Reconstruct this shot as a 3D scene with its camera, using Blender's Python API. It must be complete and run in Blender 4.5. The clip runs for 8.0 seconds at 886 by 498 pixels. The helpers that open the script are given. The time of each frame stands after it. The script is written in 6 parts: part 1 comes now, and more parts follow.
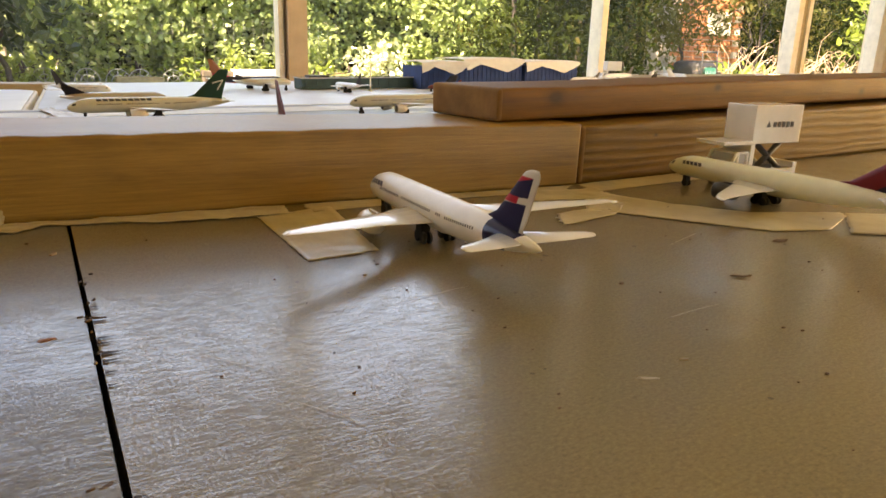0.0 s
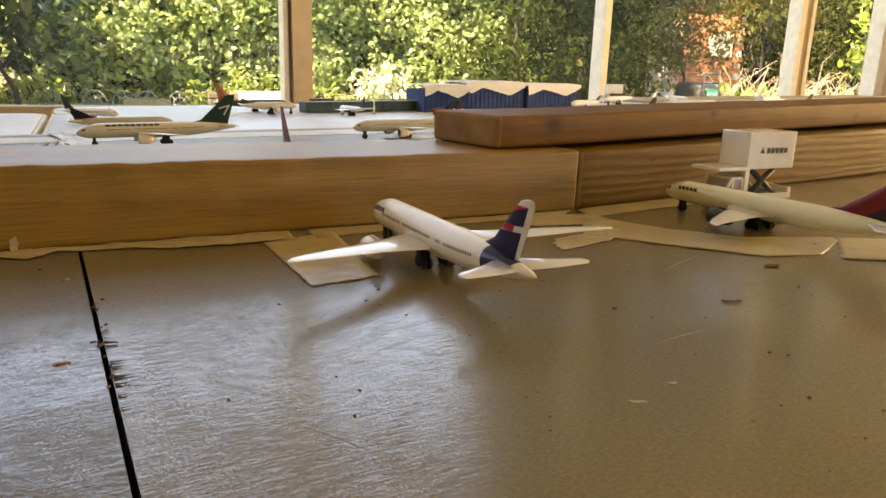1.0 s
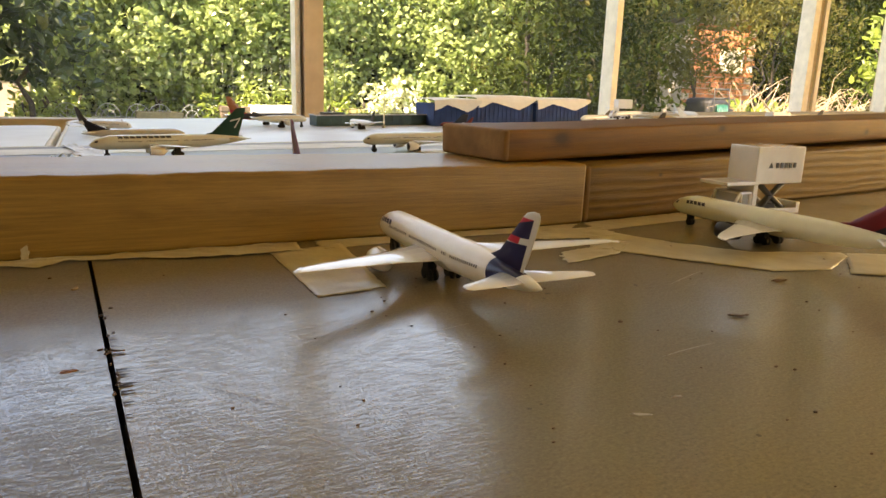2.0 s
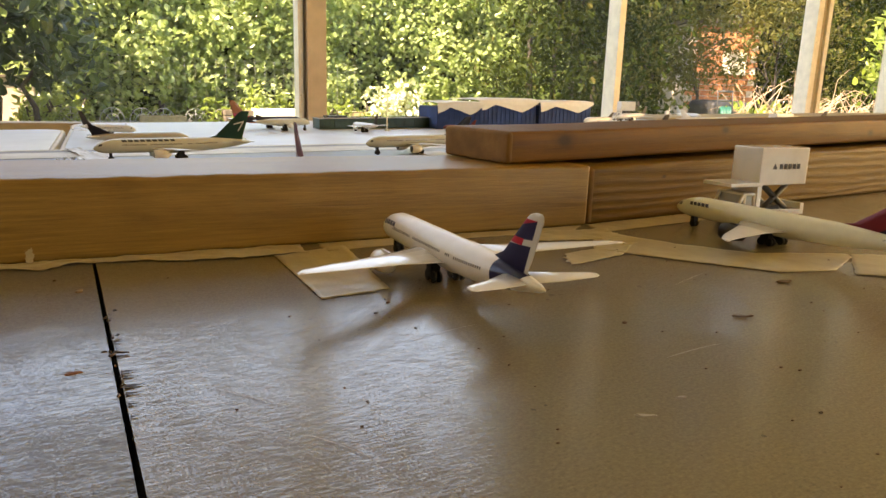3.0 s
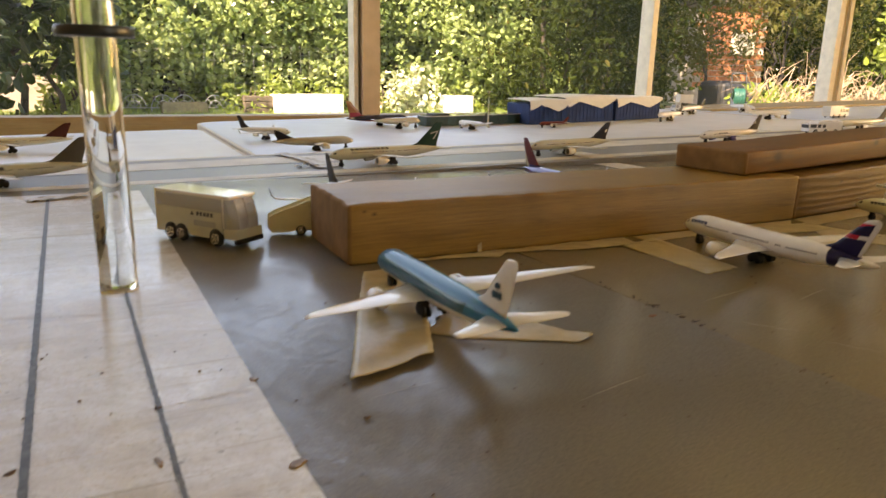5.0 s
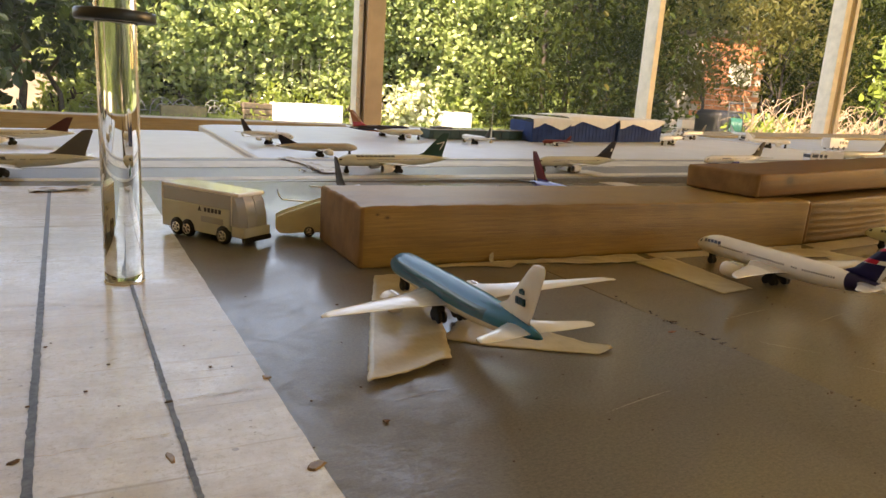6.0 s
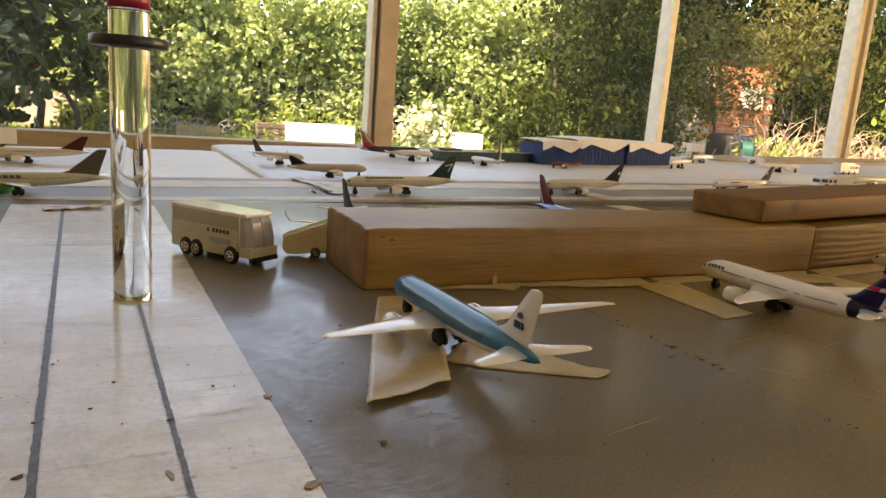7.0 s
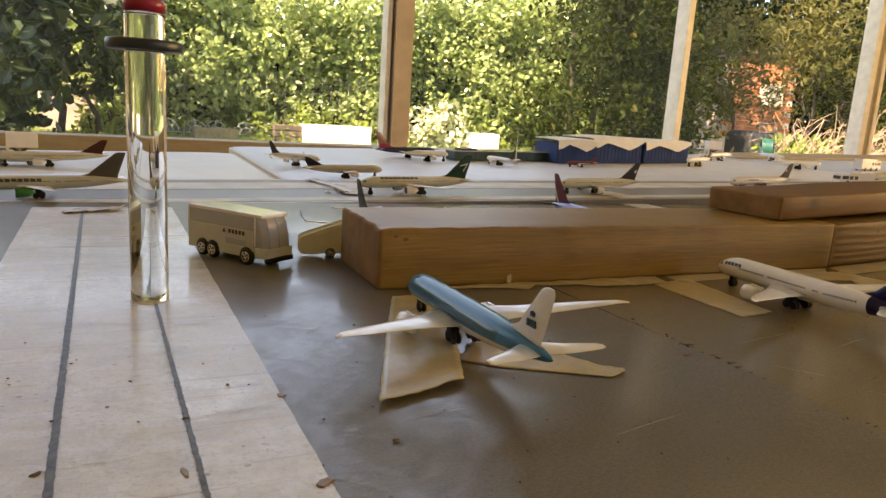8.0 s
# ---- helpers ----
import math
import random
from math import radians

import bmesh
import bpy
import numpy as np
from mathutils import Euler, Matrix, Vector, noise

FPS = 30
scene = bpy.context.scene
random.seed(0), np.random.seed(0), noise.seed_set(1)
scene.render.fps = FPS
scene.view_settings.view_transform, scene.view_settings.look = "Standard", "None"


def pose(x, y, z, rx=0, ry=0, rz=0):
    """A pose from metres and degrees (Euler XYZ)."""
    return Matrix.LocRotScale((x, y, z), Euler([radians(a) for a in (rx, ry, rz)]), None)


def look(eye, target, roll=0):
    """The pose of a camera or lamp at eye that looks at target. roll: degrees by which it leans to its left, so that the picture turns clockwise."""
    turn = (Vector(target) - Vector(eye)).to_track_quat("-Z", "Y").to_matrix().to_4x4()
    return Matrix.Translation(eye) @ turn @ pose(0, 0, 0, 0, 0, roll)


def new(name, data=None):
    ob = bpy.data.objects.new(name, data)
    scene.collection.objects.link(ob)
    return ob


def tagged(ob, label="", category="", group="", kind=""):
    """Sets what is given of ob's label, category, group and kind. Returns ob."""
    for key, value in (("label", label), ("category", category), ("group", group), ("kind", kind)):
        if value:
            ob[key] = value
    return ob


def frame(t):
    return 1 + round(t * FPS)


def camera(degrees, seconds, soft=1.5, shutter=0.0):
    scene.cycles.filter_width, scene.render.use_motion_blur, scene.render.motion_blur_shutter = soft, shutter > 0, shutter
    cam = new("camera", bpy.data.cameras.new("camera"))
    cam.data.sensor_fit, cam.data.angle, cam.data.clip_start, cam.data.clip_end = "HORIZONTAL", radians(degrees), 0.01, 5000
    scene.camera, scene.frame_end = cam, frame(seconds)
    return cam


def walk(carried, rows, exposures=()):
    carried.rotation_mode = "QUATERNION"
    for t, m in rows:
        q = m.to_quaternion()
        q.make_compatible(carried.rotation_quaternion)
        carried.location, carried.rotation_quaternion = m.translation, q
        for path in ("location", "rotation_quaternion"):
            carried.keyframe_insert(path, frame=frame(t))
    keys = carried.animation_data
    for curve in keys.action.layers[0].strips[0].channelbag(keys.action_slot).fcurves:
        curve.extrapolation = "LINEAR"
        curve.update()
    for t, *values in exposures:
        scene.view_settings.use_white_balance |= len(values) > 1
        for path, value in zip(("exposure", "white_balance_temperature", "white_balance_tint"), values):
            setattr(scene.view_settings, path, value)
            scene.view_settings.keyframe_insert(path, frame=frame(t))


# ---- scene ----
# The layout is worked out in decimetres along the beam (x), away from it (y) and up (z).
DM = 0.1
cam = camera(65.00, 8.0, soft=1.5, shutter=0.7)
PATH = [
    (0, (0.12273, -0.34077, 0.07663), (0.34713, 0.08495, -0.05904), 1.81),
    (0.5, (0.12176, -0.34567, 0.08058), (0.34611, 0.08196, -0.04903), 1.56),
    (1, (0.12056, -0.34845, 0.08118), (0.34397, 0.08196, -0.04064), 1.72),
    (1.5, (0.12121, -0.34973, 0.08096), (0.34104, 0.08431, -0.03431), 1.95),
    (3, (0.12105, -0.34990, 0.08014), (0.33741, 0.08714, -0.03024), 1.74),
    (3.5, (0.12098, -0.34928, 0.08004), (0.33770, 0.08778, -0.02956), 1.23),
    (4, (0.12755, -0.34934, 0.08725), (0.34478, 0.08716, -0.02357), 0.81),
    (4.1, (0.11650, -0.35320, 0.09925), (0.34124, 0.08025, -0.00856), 1.01),
    (4.2, (0.09268, -0.36609, 0.12123), (0.31546, 0.06774, 0.01093), 0.99),
    (4.3, (0.06618, -0.37935, 0.14031), (0.28225, 0.05684, 0.02604), 0.46),
    (4.4, (-0.00194, -0.39120, 0.15574), (0.20949, 0.04644, 0.03840), 0.73),
    (4.5, (-0.04858, -0.39210, 0.15051), (0.16355, 0.04561, 0.03473), 0.43),
    (4.6, (-0.07657, -0.38934, 0.14409), (0.13681, 0.04706, 0.02567), 0.64),
    (4.7, (-0.11528, -0.39175, 0.13400), (0.09963, 0.04224, 0.00962), 0.86),
    (5.8, (-0.13711, -0.37789, 0.10361), (0.07903, 0.05819, -0.01089), 3.33),
    (6, (-0.13703, -0.37812, 0.10760), (0.08388, 0.05629, -0.00413), 3.94),
    (6.5, (-0.13631, -0.38033, 0.10699), (0.08107, 0.05732, 0.00115), 4.34),
    (7, (-0.13548, -0.38375, 0.11021), (0.07917, 0.05705, 0.01213), 4.34),
    (7.5, (-0.13621, -0.38439, 0.10950), (0.07271, 0.05899, 0.01063), 4.08),
    (8, (-0.13389, -0.38495, 0.10976), (0.06967, 0.06095, 0.01109), 3.71),
]
EXPOSURES = [(0.0, 2.74, 8900, 20), (1.6, 2.62, 8800, 18), (4.0, 2.5, 8800, 18), (4.9, 2.33, 8700, 22), (6.0, 2.3, 8700, 22), (8.0, 2.2, 8700, 22)]
walk(cam, [(t, look(eye, target, roll)) for t, eye, target, roll in PATH], EXPOSURES)

# ---- light ----
SUN_ELEVATION, SUN_AZIMUTH = 52.0, 250.0
world = bpy.data.worlds.new("world")
scene.world = world
world.use_nodes = True
wn = world.node_tree.nodes
sky = wn.new("ShaderNodeTexSky")
sky.sky_type = "NISHITA"
sky.sun_disc = False
sky.sun_elevation = radians(SUN_ELEVATION)
sky.sun_rotation = radians(SUN_AZIMUTH)
wn["Background"].inputs["Strength"].default_value = 0.15
world.node_tree.links.new(sky.outputs["Color"], wn["Background"].inputs["Color"])

sun_data = bpy.data.lights.new("sun", "SUN")
sun_data.energy, sun_data.angle, sun_data.color = 5.0, radians(0.6), (1.0, 0.93, 0.82)
sun = new("sun", sun_data)
az, el = radians(SUN_AZIMUTH), radians(SUN_ELEVATION)
sun_dir = Vector((math.sin(az) * math.cos(el), math.cos(az) * math.cos(el), math.sin(el)))
sun.matrix_world = look(sun_dir * 20, (0, 0, 0))


def fill_lamp(name, place, target, width, height, watts, colour):
    """An added area lamp in an opening of the room, lighting the tables."""
    data = bpy.data.lights.new(name, "AREA")
    data.shape, data.size, data.size_y, data.energy, data.color = "RECTANGLE", width, height, watts, colour
    lamp = new(name, data)
    lamp.matrix_world = look(place, target)
    return lamp


# added warm fill from the right, before the unseen east opening
fill_lamp("added_fill", (4.55, -0.2, 0.6), (0.0, -0.2, 0.1), 2.2, 1.0, 19.0, (1.0, 0.62, 0.12))
# added lamp in the upper garden windows, standing for open sky above the hedge
fill_lamp("added_fill", (0.82, 2.42, 1.53), (0.82, 0.0, 1.53), 1.95, 1.38, 1.28, (0.55, 0.78, 1.0))


# ---- materials ----
def nodes_of(name):
    m = bpy.data.materials.new(name)
    m.use_nodes = True
    return m, m.node_tree.nodes, m.node_tree.links, m.node_tree.nodes["Principled BSDF"]


def ramp(nodes, links, src, stops):
    r = nodes.new("ShaderNodeValToRGB")
    while len(r.color_ramp.elements) < len(stops):
        r.color_ramp.elements.new(0.5)
    for e, (p, c) in zip(r.color_ramp.elements, stops):
        e.position, e.color = p, (*c, 1) if len(c) == 3 else c
    links.new(src, r.inputs[0])
    return r.outputs[0]


def mapped(nodes, links, scale=(1, 1, 1), coord="Object", rot=(0, 0, 0)):
    tc = nodes.new("ShaderNodeTexCoord")
    mp = nodes.new("ShaderNodeMapping")
    mp.inputs["Scale"].default_value = scale
    mp.inputs["Rotation"].default_value = rot
    links.new(tc.outputs[coord], mp.inputs[0])
    return mp.outputs[0]


def noise_tex(nodes, links, vec, scale, detail=4, rough=0.55, distort=0.0):
    n = nodes.new("ShaderNodeTexNoise")
    n.inputs["Scale"].default_value, n.inputs["Detail"].default_value = scale, detail
    n.inputs["Roughness"].default_value, n.inputs["Distortion"].default_value = rough, distort
    links.new(vec, n.inputs["Vector"])
    return n.outputs["Fac"]


def bump(nodes, links, height, strength, distance, target):
    b = nodes.new("ShaderNodeBump")
    b.inputs["Strength"].default_value, b.inputs["Distance"].default_value = strength, distance
    links.new(height, b.inputs["Height"])
    links.new(b.outputs[0], target.inputs["Normal"])
    return b


def mix(nodes, links, fac, a, b, kind="MIX"):
    m = nodes.new("ShaderNodeMix")
    m.data_type, m.blend_type = "RGBA", kind
    for sock, val in ((m.inputs[0], fac), (m.inputs[6], a), (m.inputs[7], b)):
        if isinstance(val, (int, float)):
            sock.default_value = val
        elif isinstance(val, tuple):
            sock.default_value = (*val, 1)
        else:
            links.new(val, sock)
    return m.outputs[2]


def math_node(nodes, links, op, a, b=0.0, clamp=False):
    m = nodes.new("ShaderNodeMath")
    m.operation, m.use_clamp = op, clamp
    for sock, val in ((m.inputs[0], a), (m.inputs[1], b)):
        if isinstance(val, (int, float)):
            sock.default_value = val
        else:
            links.new(val, sock)
    return m.outputs[0]


def plain(name, colour, rough=0.5, metal=0.0, vary=0.12, scale=60, bump_by=0.15, coat=0.0):
    """Paint, plastic or metal with slight uneven tone and surface."""
    m, n, l, p = nodes_of(name)
    vec = mapped(n, l)
    f = noise_tex(n, l, vec, scale)
    dark = tuple(c * (1 - vary) for c in colour)
    light = tuple(min(1, c * (1 + vary)) for c in colour)
    l.new(ramp(n, l, f, [(0.3, dark), (0.7, light)]), p.inputs["Base Color"])
    p.inputs["Roughness"].default_value, p.inputs["Metallic"].default_value = rough, metal
    p.inputs["Coat Weight"].default_value = coat
    p.inputs["Coat Roughness"].default_value = 0.12
    if bump_by:
        bump(n, l, noise_tex(n, l, vec, scale * 6), bump_by, 0.0005, p)
    return m


def livery(name, base, regions=(), rough=0.4, coat=1.0, polish=0.035):
    """Toy enamel: a base colour and printed regions, each bounded by half-spaces (nx, ny, nz, d) of the model's own axes."""
    if sum(base) / 3 < 0.15:  # dark paints are duller
        rough, coat = max(rough, 0.5), min(coat, 0.15)
    m, n, l, p = nodes_of(name)
    tc = n.new("ShaderNodeTexCoord")
    vec = mapped(n, l)
    grime = noise_tex(n, l, vec, 90, 5)
    col = ramp(n, l, grime, [(0.25, tuple(c * 0.9 for c in base)), (0.6, base)])
    for colour, halves in regions:
        fac = None
        for nx, ny, nz, d in halves:
            dot = n.new("ShaderNodeVectorMath")
            dot.operation = "DOT_PRODUCT"
            l.new(tc.outputs["Object"], dot.inputs[0])
            dot.inputs[1].default_value = (nx, ny, nz)
            over = math_node(n, l, "SUBTRACT", dot.outputs["Value"], d)
            step = math_node(n, l, "MULTIPLY", over, 4000.0, clamp=True)
            fac = step if fac is None else math_node(n, l, "MULTIPLY", fac, step)
        col = mix(n, l, fac, col, colour)
    l.new(col, p.inputs["Base Color"])
    p.inputs["Roughness"].default_value = rough
    p.inputs["Specular IOR Level"].default_value = 0.12
    p.inputs["Coat Weight"].default_value = coat
    p.inputs["Coat Roughness"].default_value = polish
    bump(n, l, noise_tex(n, l, vec, 400), 0.08, 0.0003, p)
    return m


def deck_material(name, light, dark, speck, rough=0.42, streak=1.0, coat=0.0, stain=0.0, relief=0.00011, grit=0.52, worn=0.25):
    """Painted plywood: brushed along x, scuffed, peppered with dirt; gloss worn off along the fibres."""
    m, n, l, p = nodes_of(name)
    vec = mapped(n, l, (1, 1, 1))
    long = mapped(n, l, (6, 60, 20), rot=(0, 0, 0.06))
    hair = mapped(n, l, (40, 620, 100), rot=(0, 0, -0.13))
    big = noise_tex(n, l, vec, 7, 6, 0.6, 0.4)
    grain = noise_tex(n, l, long, 9, 6, 0.7)
    hairs = noise_tex(n, l, hair, 3, 4, 0.75)
    fine = noise_tex(n, l, vec, 900, 4, 0.7)
    blotch = noise_tex(n, l, mapped(n, l, (1, 1.9, 1), rot=(0, 0, -0.16)), 560, 4, 0.85, 0.0)
    col = ramp(n, l, big, [(0.3, dark), (0.7, light)])
    col = mix(n, l, 0.2 * streak, col, ramp(n, l, grain, [(0.3, tuple(c * 0.6 for c in dark)), (0.7, tuple(min(1, c * 1.3) for c in light))]))
    col = mix(n, l, 0.35 * streak, col, ramp(n, l, hairs, [(0.34, tuple(c * 0.35 for c in dark)), (0.66, tuple(min(1, c * 1.7) for c in light))]))
    col = mix(n, l, 0.4 * streak, col, ramp(n, l, blotch, [(0.35, tuple(c * 0.5 for c in dark)), (0.65, tuple(min(1, c * 1.4) for c in light))]))
    col = mix(n, l, 0.2, col, ramp(n, l, fine, [(0.35, tuple(c * 0.5 for c in dark)), (0.65, tuple(min(1, c * 1.25) for c in light))]))
    if stain:
        s1 = ramp(n, l, noise_tex(n, l, mapped(n, l, (4, 9, 1)), 2.2, 6, 0.7, 0.6), [(0.42, (1, 1, 1)), (0.62, (0, 0, 0))])
        col = mix(n, l, math_node(n, l, "MULTIPLY", s1, stain), col, (0.5, 0.46, 0.39))
        s2 = ramp(n, l, noise_tex(n, l, mapped(n, l, (5, 130, 1), rot=(0, 0, 0.05)), 1.3, 3, 0.6), [(0.62, (0, 0, 0)), (0.68, (1, 1, 1))])
        col = mix(n, l, math_node(n, l, "MULTIPLY", s2, stain * 0.9), col, (0.3, 0.24, 0.17))
        s3 = ramp(n, l, noise_tex(n, l, mapped(n, l, (60, 9, 1), rot=(0, 0, 0.25)), 1.1, 4, 0.65), [(0.62, (0, 0, 0)), (0.74, (1, 1, 1))])
        col = mix(n, l, math_node(n, l, "MULTIPLY", s3, stain * 0.5), col, (0.42, 0.37, 0.3))
        s4 = ramp(n, l, noise_tex(n, l, vec, 75, 6, 0.75, 0.4), [(0.44, (0, 0, 0)), (0.66, (1, 1, 1))])
        col = mix(n, l, math_node(n, l, "MULTIPLY", s4, stain * 0.8), col, (0.46, 0.45, 0.44))
        s5 = ramp(n, l, noise_tex(n, l, vec, 420, 4, 0.8), [(0.52, (0, 0, 0)), (0.68, (1, 1, 1))])
        col = mix(n, l, math_node(n, l, "MULTIPLY", s5, stain * 0.8), col, (0.34, 0.32, 0.29))
        s6 = ramp(n, l, noise_tex(n, l, mapped(n, l, (9, 70, 1), rot=(0, 0, -0.42)), 1.4, 4, 0.7, 0.3), [(0.6, (0, 0, 0)), (0.7, (1, 1, 1))])
        col = mix(n, l, math_node(n, l, "MULTIPLY", s6, stain * 0.95), col, (0.4, 0.37, 0.33))
    dots = n.new("ShaderNodeTexVoronoi")
    dots.inputs["Scale"].default_value = 140
    l.new(vec, dots.inputs["Vector"])
    patch_n = noise_tex(n, l, vec, 30, 3)
    spots = math_node(n, l, "LESS_THAN", dots.outputs["Distance"], math_node(n, l, "MULTIPLY", math_node(n, l, "SUBTRACT", patch_n, grit), 0.9))
    col = mix(n, l, math_node(n, l, "MULTIPLY", spots, 0.6), col, speck)
    l.new(col, p.inputs["Base Color"])
    r = math_node(n, l, "ADD", math_node(n, l, "MULTIPLY", grain, 0.24), rough - 0.16)
    r = math_node(n, l, "ADD", r, math_node(n, l, "MULTIPLY", big, 0.1))
    l.new(r, p.inputs["Roughness"])
    h = math_node(n, l, "ADD", math_node(n, l, "MULTIPLY", grain, 0.05), math_node(n, l, "MULTIPLY", fine, 0.06))
    h = math_node(n, l, "ADD", h, math_node(n, l, "MULTIPLY", hairs, 0.3))
    # varnish left between the fibres
    wear = math_node(n, l, "ADD", math_node(n, l, "MULTIPLY", hairs, 0.55), math_node(n, l, "MULTIPLY", noise_tex(n, l, vec, 1300, 2, 0.8), 0.45))
    wear = math_node(n, l, "ADD", wear, math_node(n, l, "MULTIPLY", math_node(n, l, "SUBTRACT", big, 0.5), worn))
    gloss = ramp(n, l, wear, [(0.45, (0.02, 0.02, 0.02)), (0.57, (1, 1, 1))])
    l.new(math_node(n, l, "MULTIPLY", gloss, coat), p.inputs["Coat Weight"])
    p.inputs["Coat Roughness"].default_value = 0.12
    p.inputs["Coat IOR"].default_value = 1.85
    p.inputs["Specular IOR Level"].default_value = 0.22
    b = bump(n, l, h, 0.9, relief, p)
    l.new(b.outputs[0], p.inputs["Coat Normal"])
    return m


def wood(name, light, mid, dark, scale=1.0, rough=0.55, knots=True, bands=0.5, pitch=0.9, spots=(), sheen=0.25):
    """Planed softwood with the grain along x."""
    m, n, l, p = nodes_of(name)
    vec = mapped(n, l, (2.0 * scale, 16 * scale, 16 * scale))
    warp = noise_tex(n, l, vec, 1.6, 4, 0.6, 0.8)
    w = n.new("ShaderNodeTexWave")
    w.wave_type, w.bands_direction = "BANDS", "Z"
    w.inputs["Scale"].default_value, w.inputs["Distortion"].default_value = pitch, 7.0
    w.inputs["Detail"].default_value, w.inputs["Detail Scale"].default_value = 3, 0.8
    l.new(vec, w.inputs["Vector"])
    fib = noise_tex(n, l, mapped(n, l, (12 * scale, 320 * scale, 320 * scale)), 2.0, 4, 0.7)
    col = ramp(n, l, w.outputs["Fac"], [(0.0, light), (0.55, mid), (1.0, dark)])
    col = mix(n, l, 1.0 - bands, col, ramp(n, l, warp, [(0.36, dark), (0.62, light)]))
    soil = noise_tex(n, l, mapped(n, l, (7, 14, 22)), 1.5, 5, 0.65, 0.5)
    col = mix(n, l, 0.45, col, ramp(n, l, soil, [(0.3, tuple(c * 0.55 for c in mid)), (0.65, light)]))
    col = mix(n, l, 0.34, col, ramp(n, l, fib, [(0.35, tuple(c * 0.75 for c in dark)), (0.65, light)]))
    if knots:
        v = n.new("ShaderNodeTexVoronoi")
        v.inputs["Scale"].default_value = 1.0
        l.new(mapped(n, l, (7.0 * scale, 18 * scale, 18 * scale)), v.inputs["Vector"])
        k = ramp(n, l, v.outputs["Distance"], [(0.03, (1, 1, 1)), (0.16, (0, 0, 0))])
        col = mix(n, l, math_node(n, l, "MULTIPLY", k, 0.55), col, tuple(c * 0.45 for c in dark))
    for sx, sz, size in spots:  # single knots in the face, with a dark smear along the grain
        mp = n.new("ShaderNodeMapping")
        tc = n.new("ShaderNodeTexCoord")
        mp.inputs["Location"].default_value = (-sx / (1.7 * size), 0.0, -sz / size)
        mp.inputs["Scale"].default_value = (1 / (1.7 * size), 6.0, 1 / size)
        l.new(tc.outputs["Object"], mp.inputs[0])
        dist = n.new("ShaderNodeVectorMath")
        dist.operation = "LENGTH"
        l.new(mp.outputs[0], dist.inputs[0])
        near = math_node(n, l, "ADD", dist.outputs["Value"], math_node(n, l, "MULTIPLY", math_node(n, l, "SUBTRACT", warp, 0.5), 0.9))
        k = ramp(n, l, near, [(0.25, (0.8, 0.8, 0.8)), (0.55, (0.35, 0.35, 0.35)), (1.0, (0, 0, 0))])
        col = mix(n, l, k, col, tuple(c * 0.35 for c in dark))
    l.new(col, p.inputs["Base Color"])
    p.inputs["Specular IOR Level"].default_value = sheen
    l.new(math_node(n, l, "ADD", math_node(n, l, "MULTIPLY", fib, 0.2), rough - 0.1), p.inputs["Roughness"])
    bump(n, l, math_node(n, l, "ADD", fib, w.outputs["Fac"]), 0.3, 0.0008, p)
    return m


def leaf_material(name, dark, light, dry, gloss=0.35, through_light=0.45, glow=(0.42, 0.48, 0.16), shine=0.5):
    m, n, l, p = nodes_of(name)
    geo = n.new("ShaderNodeNewGeometry")
    col = ramp(n, l, geo.outputs["Random Per Island"], [(0.0, dark), (0.55, light), (0.93, light), (1.0, dry)])
    f = noise_tex(n, l, mapped(n, l), 1.1, 3)
    col = mix(n, l, 0.3, col, ramp(n, l, f, [(0.35, dark), (0.7, light)]))
    l.new(col, p.inputs["Base Color"])
    p.inputs["Roughness"].default_value = gloss
    p.inputs["Specular IOR Level"].default_value = shine
    t = n.new("ShaderNodeBsdfTranslucent")
    l.new(mix(n, l, 0.5, col, glow, "MIX"), t.inputs["Color"])
    ms = n.new("ShaderNodeMixShader")
    ms.inputs[0].default_value = through_light
    l.new(p.outputs[0], ms.inputs[1])
    l.new(t.outputs[0], ms.inputs[2])
    l.new(ms.outputs[0], n["Material Output"].inputs["Surface"])
    return m


def clear_plastic(name, colour, rough=0.02, ior=1.45):
    m, n, l, p = nodes_of(name)
    p.inputs["Base Color"].default_value = (*colour, 1)
    p.inputs["Roughness"].default_value, p.inputs["IOR"].default_value = rough, ior
    p.inputs["Transmission Weight"].default_value = 1.0
    return m


DECK_GREY = deck_material("grey_painted_plywood", (0.195, 0.157, 0.087), (0.112, 0.09, 0.05), (0.02, 0.016, 0.01), 0.5, 1.0, 1.0, relief=0.00008)
DECK_MATT = deck_material("scuffed_grey_painted_plywood", (0.165, 0.146, 0.112), (0.098, 0.087, 0.067), (0.02, 0.016, 0.01), 0.5, 1.0, 0.85, relief=0.00009, worn=0.5)
DECK_WHITE = deck_material("worn_white_painted_plywood", (0.81, 0.87, 0.95), (0.69, 0.735, 0.805), (0.09, 0.08, 0.07), 0.38, 0.14, 0.7, 0.85, relief=0.00006, grit=0.47)
BOARD_GREY = deck_material("grey_board_paint", (0.25, 0.25, 0.245), (0.16, 0.16, 0.158), (0.06, 0.06, 0.06), 0.4, 0.6, 0.3)
# bluish: the sky's reflection on the white plastic is put into the colour
TABLE_WHITE = plain("white_plastic_tabletop", (0.61, 0.65, 0.71), 0.36, vary=0.07, scale=14)
STRIPE_WHITE = plain("white_stripe_paint", (0.56, 0.54, 0.48), 0.5, vary=0.22, scale=22)
LINE_DARK = plain("dark_grey_line", (0.075, 0.075, 0.078), 0.5, vary=0.7, scale=420)
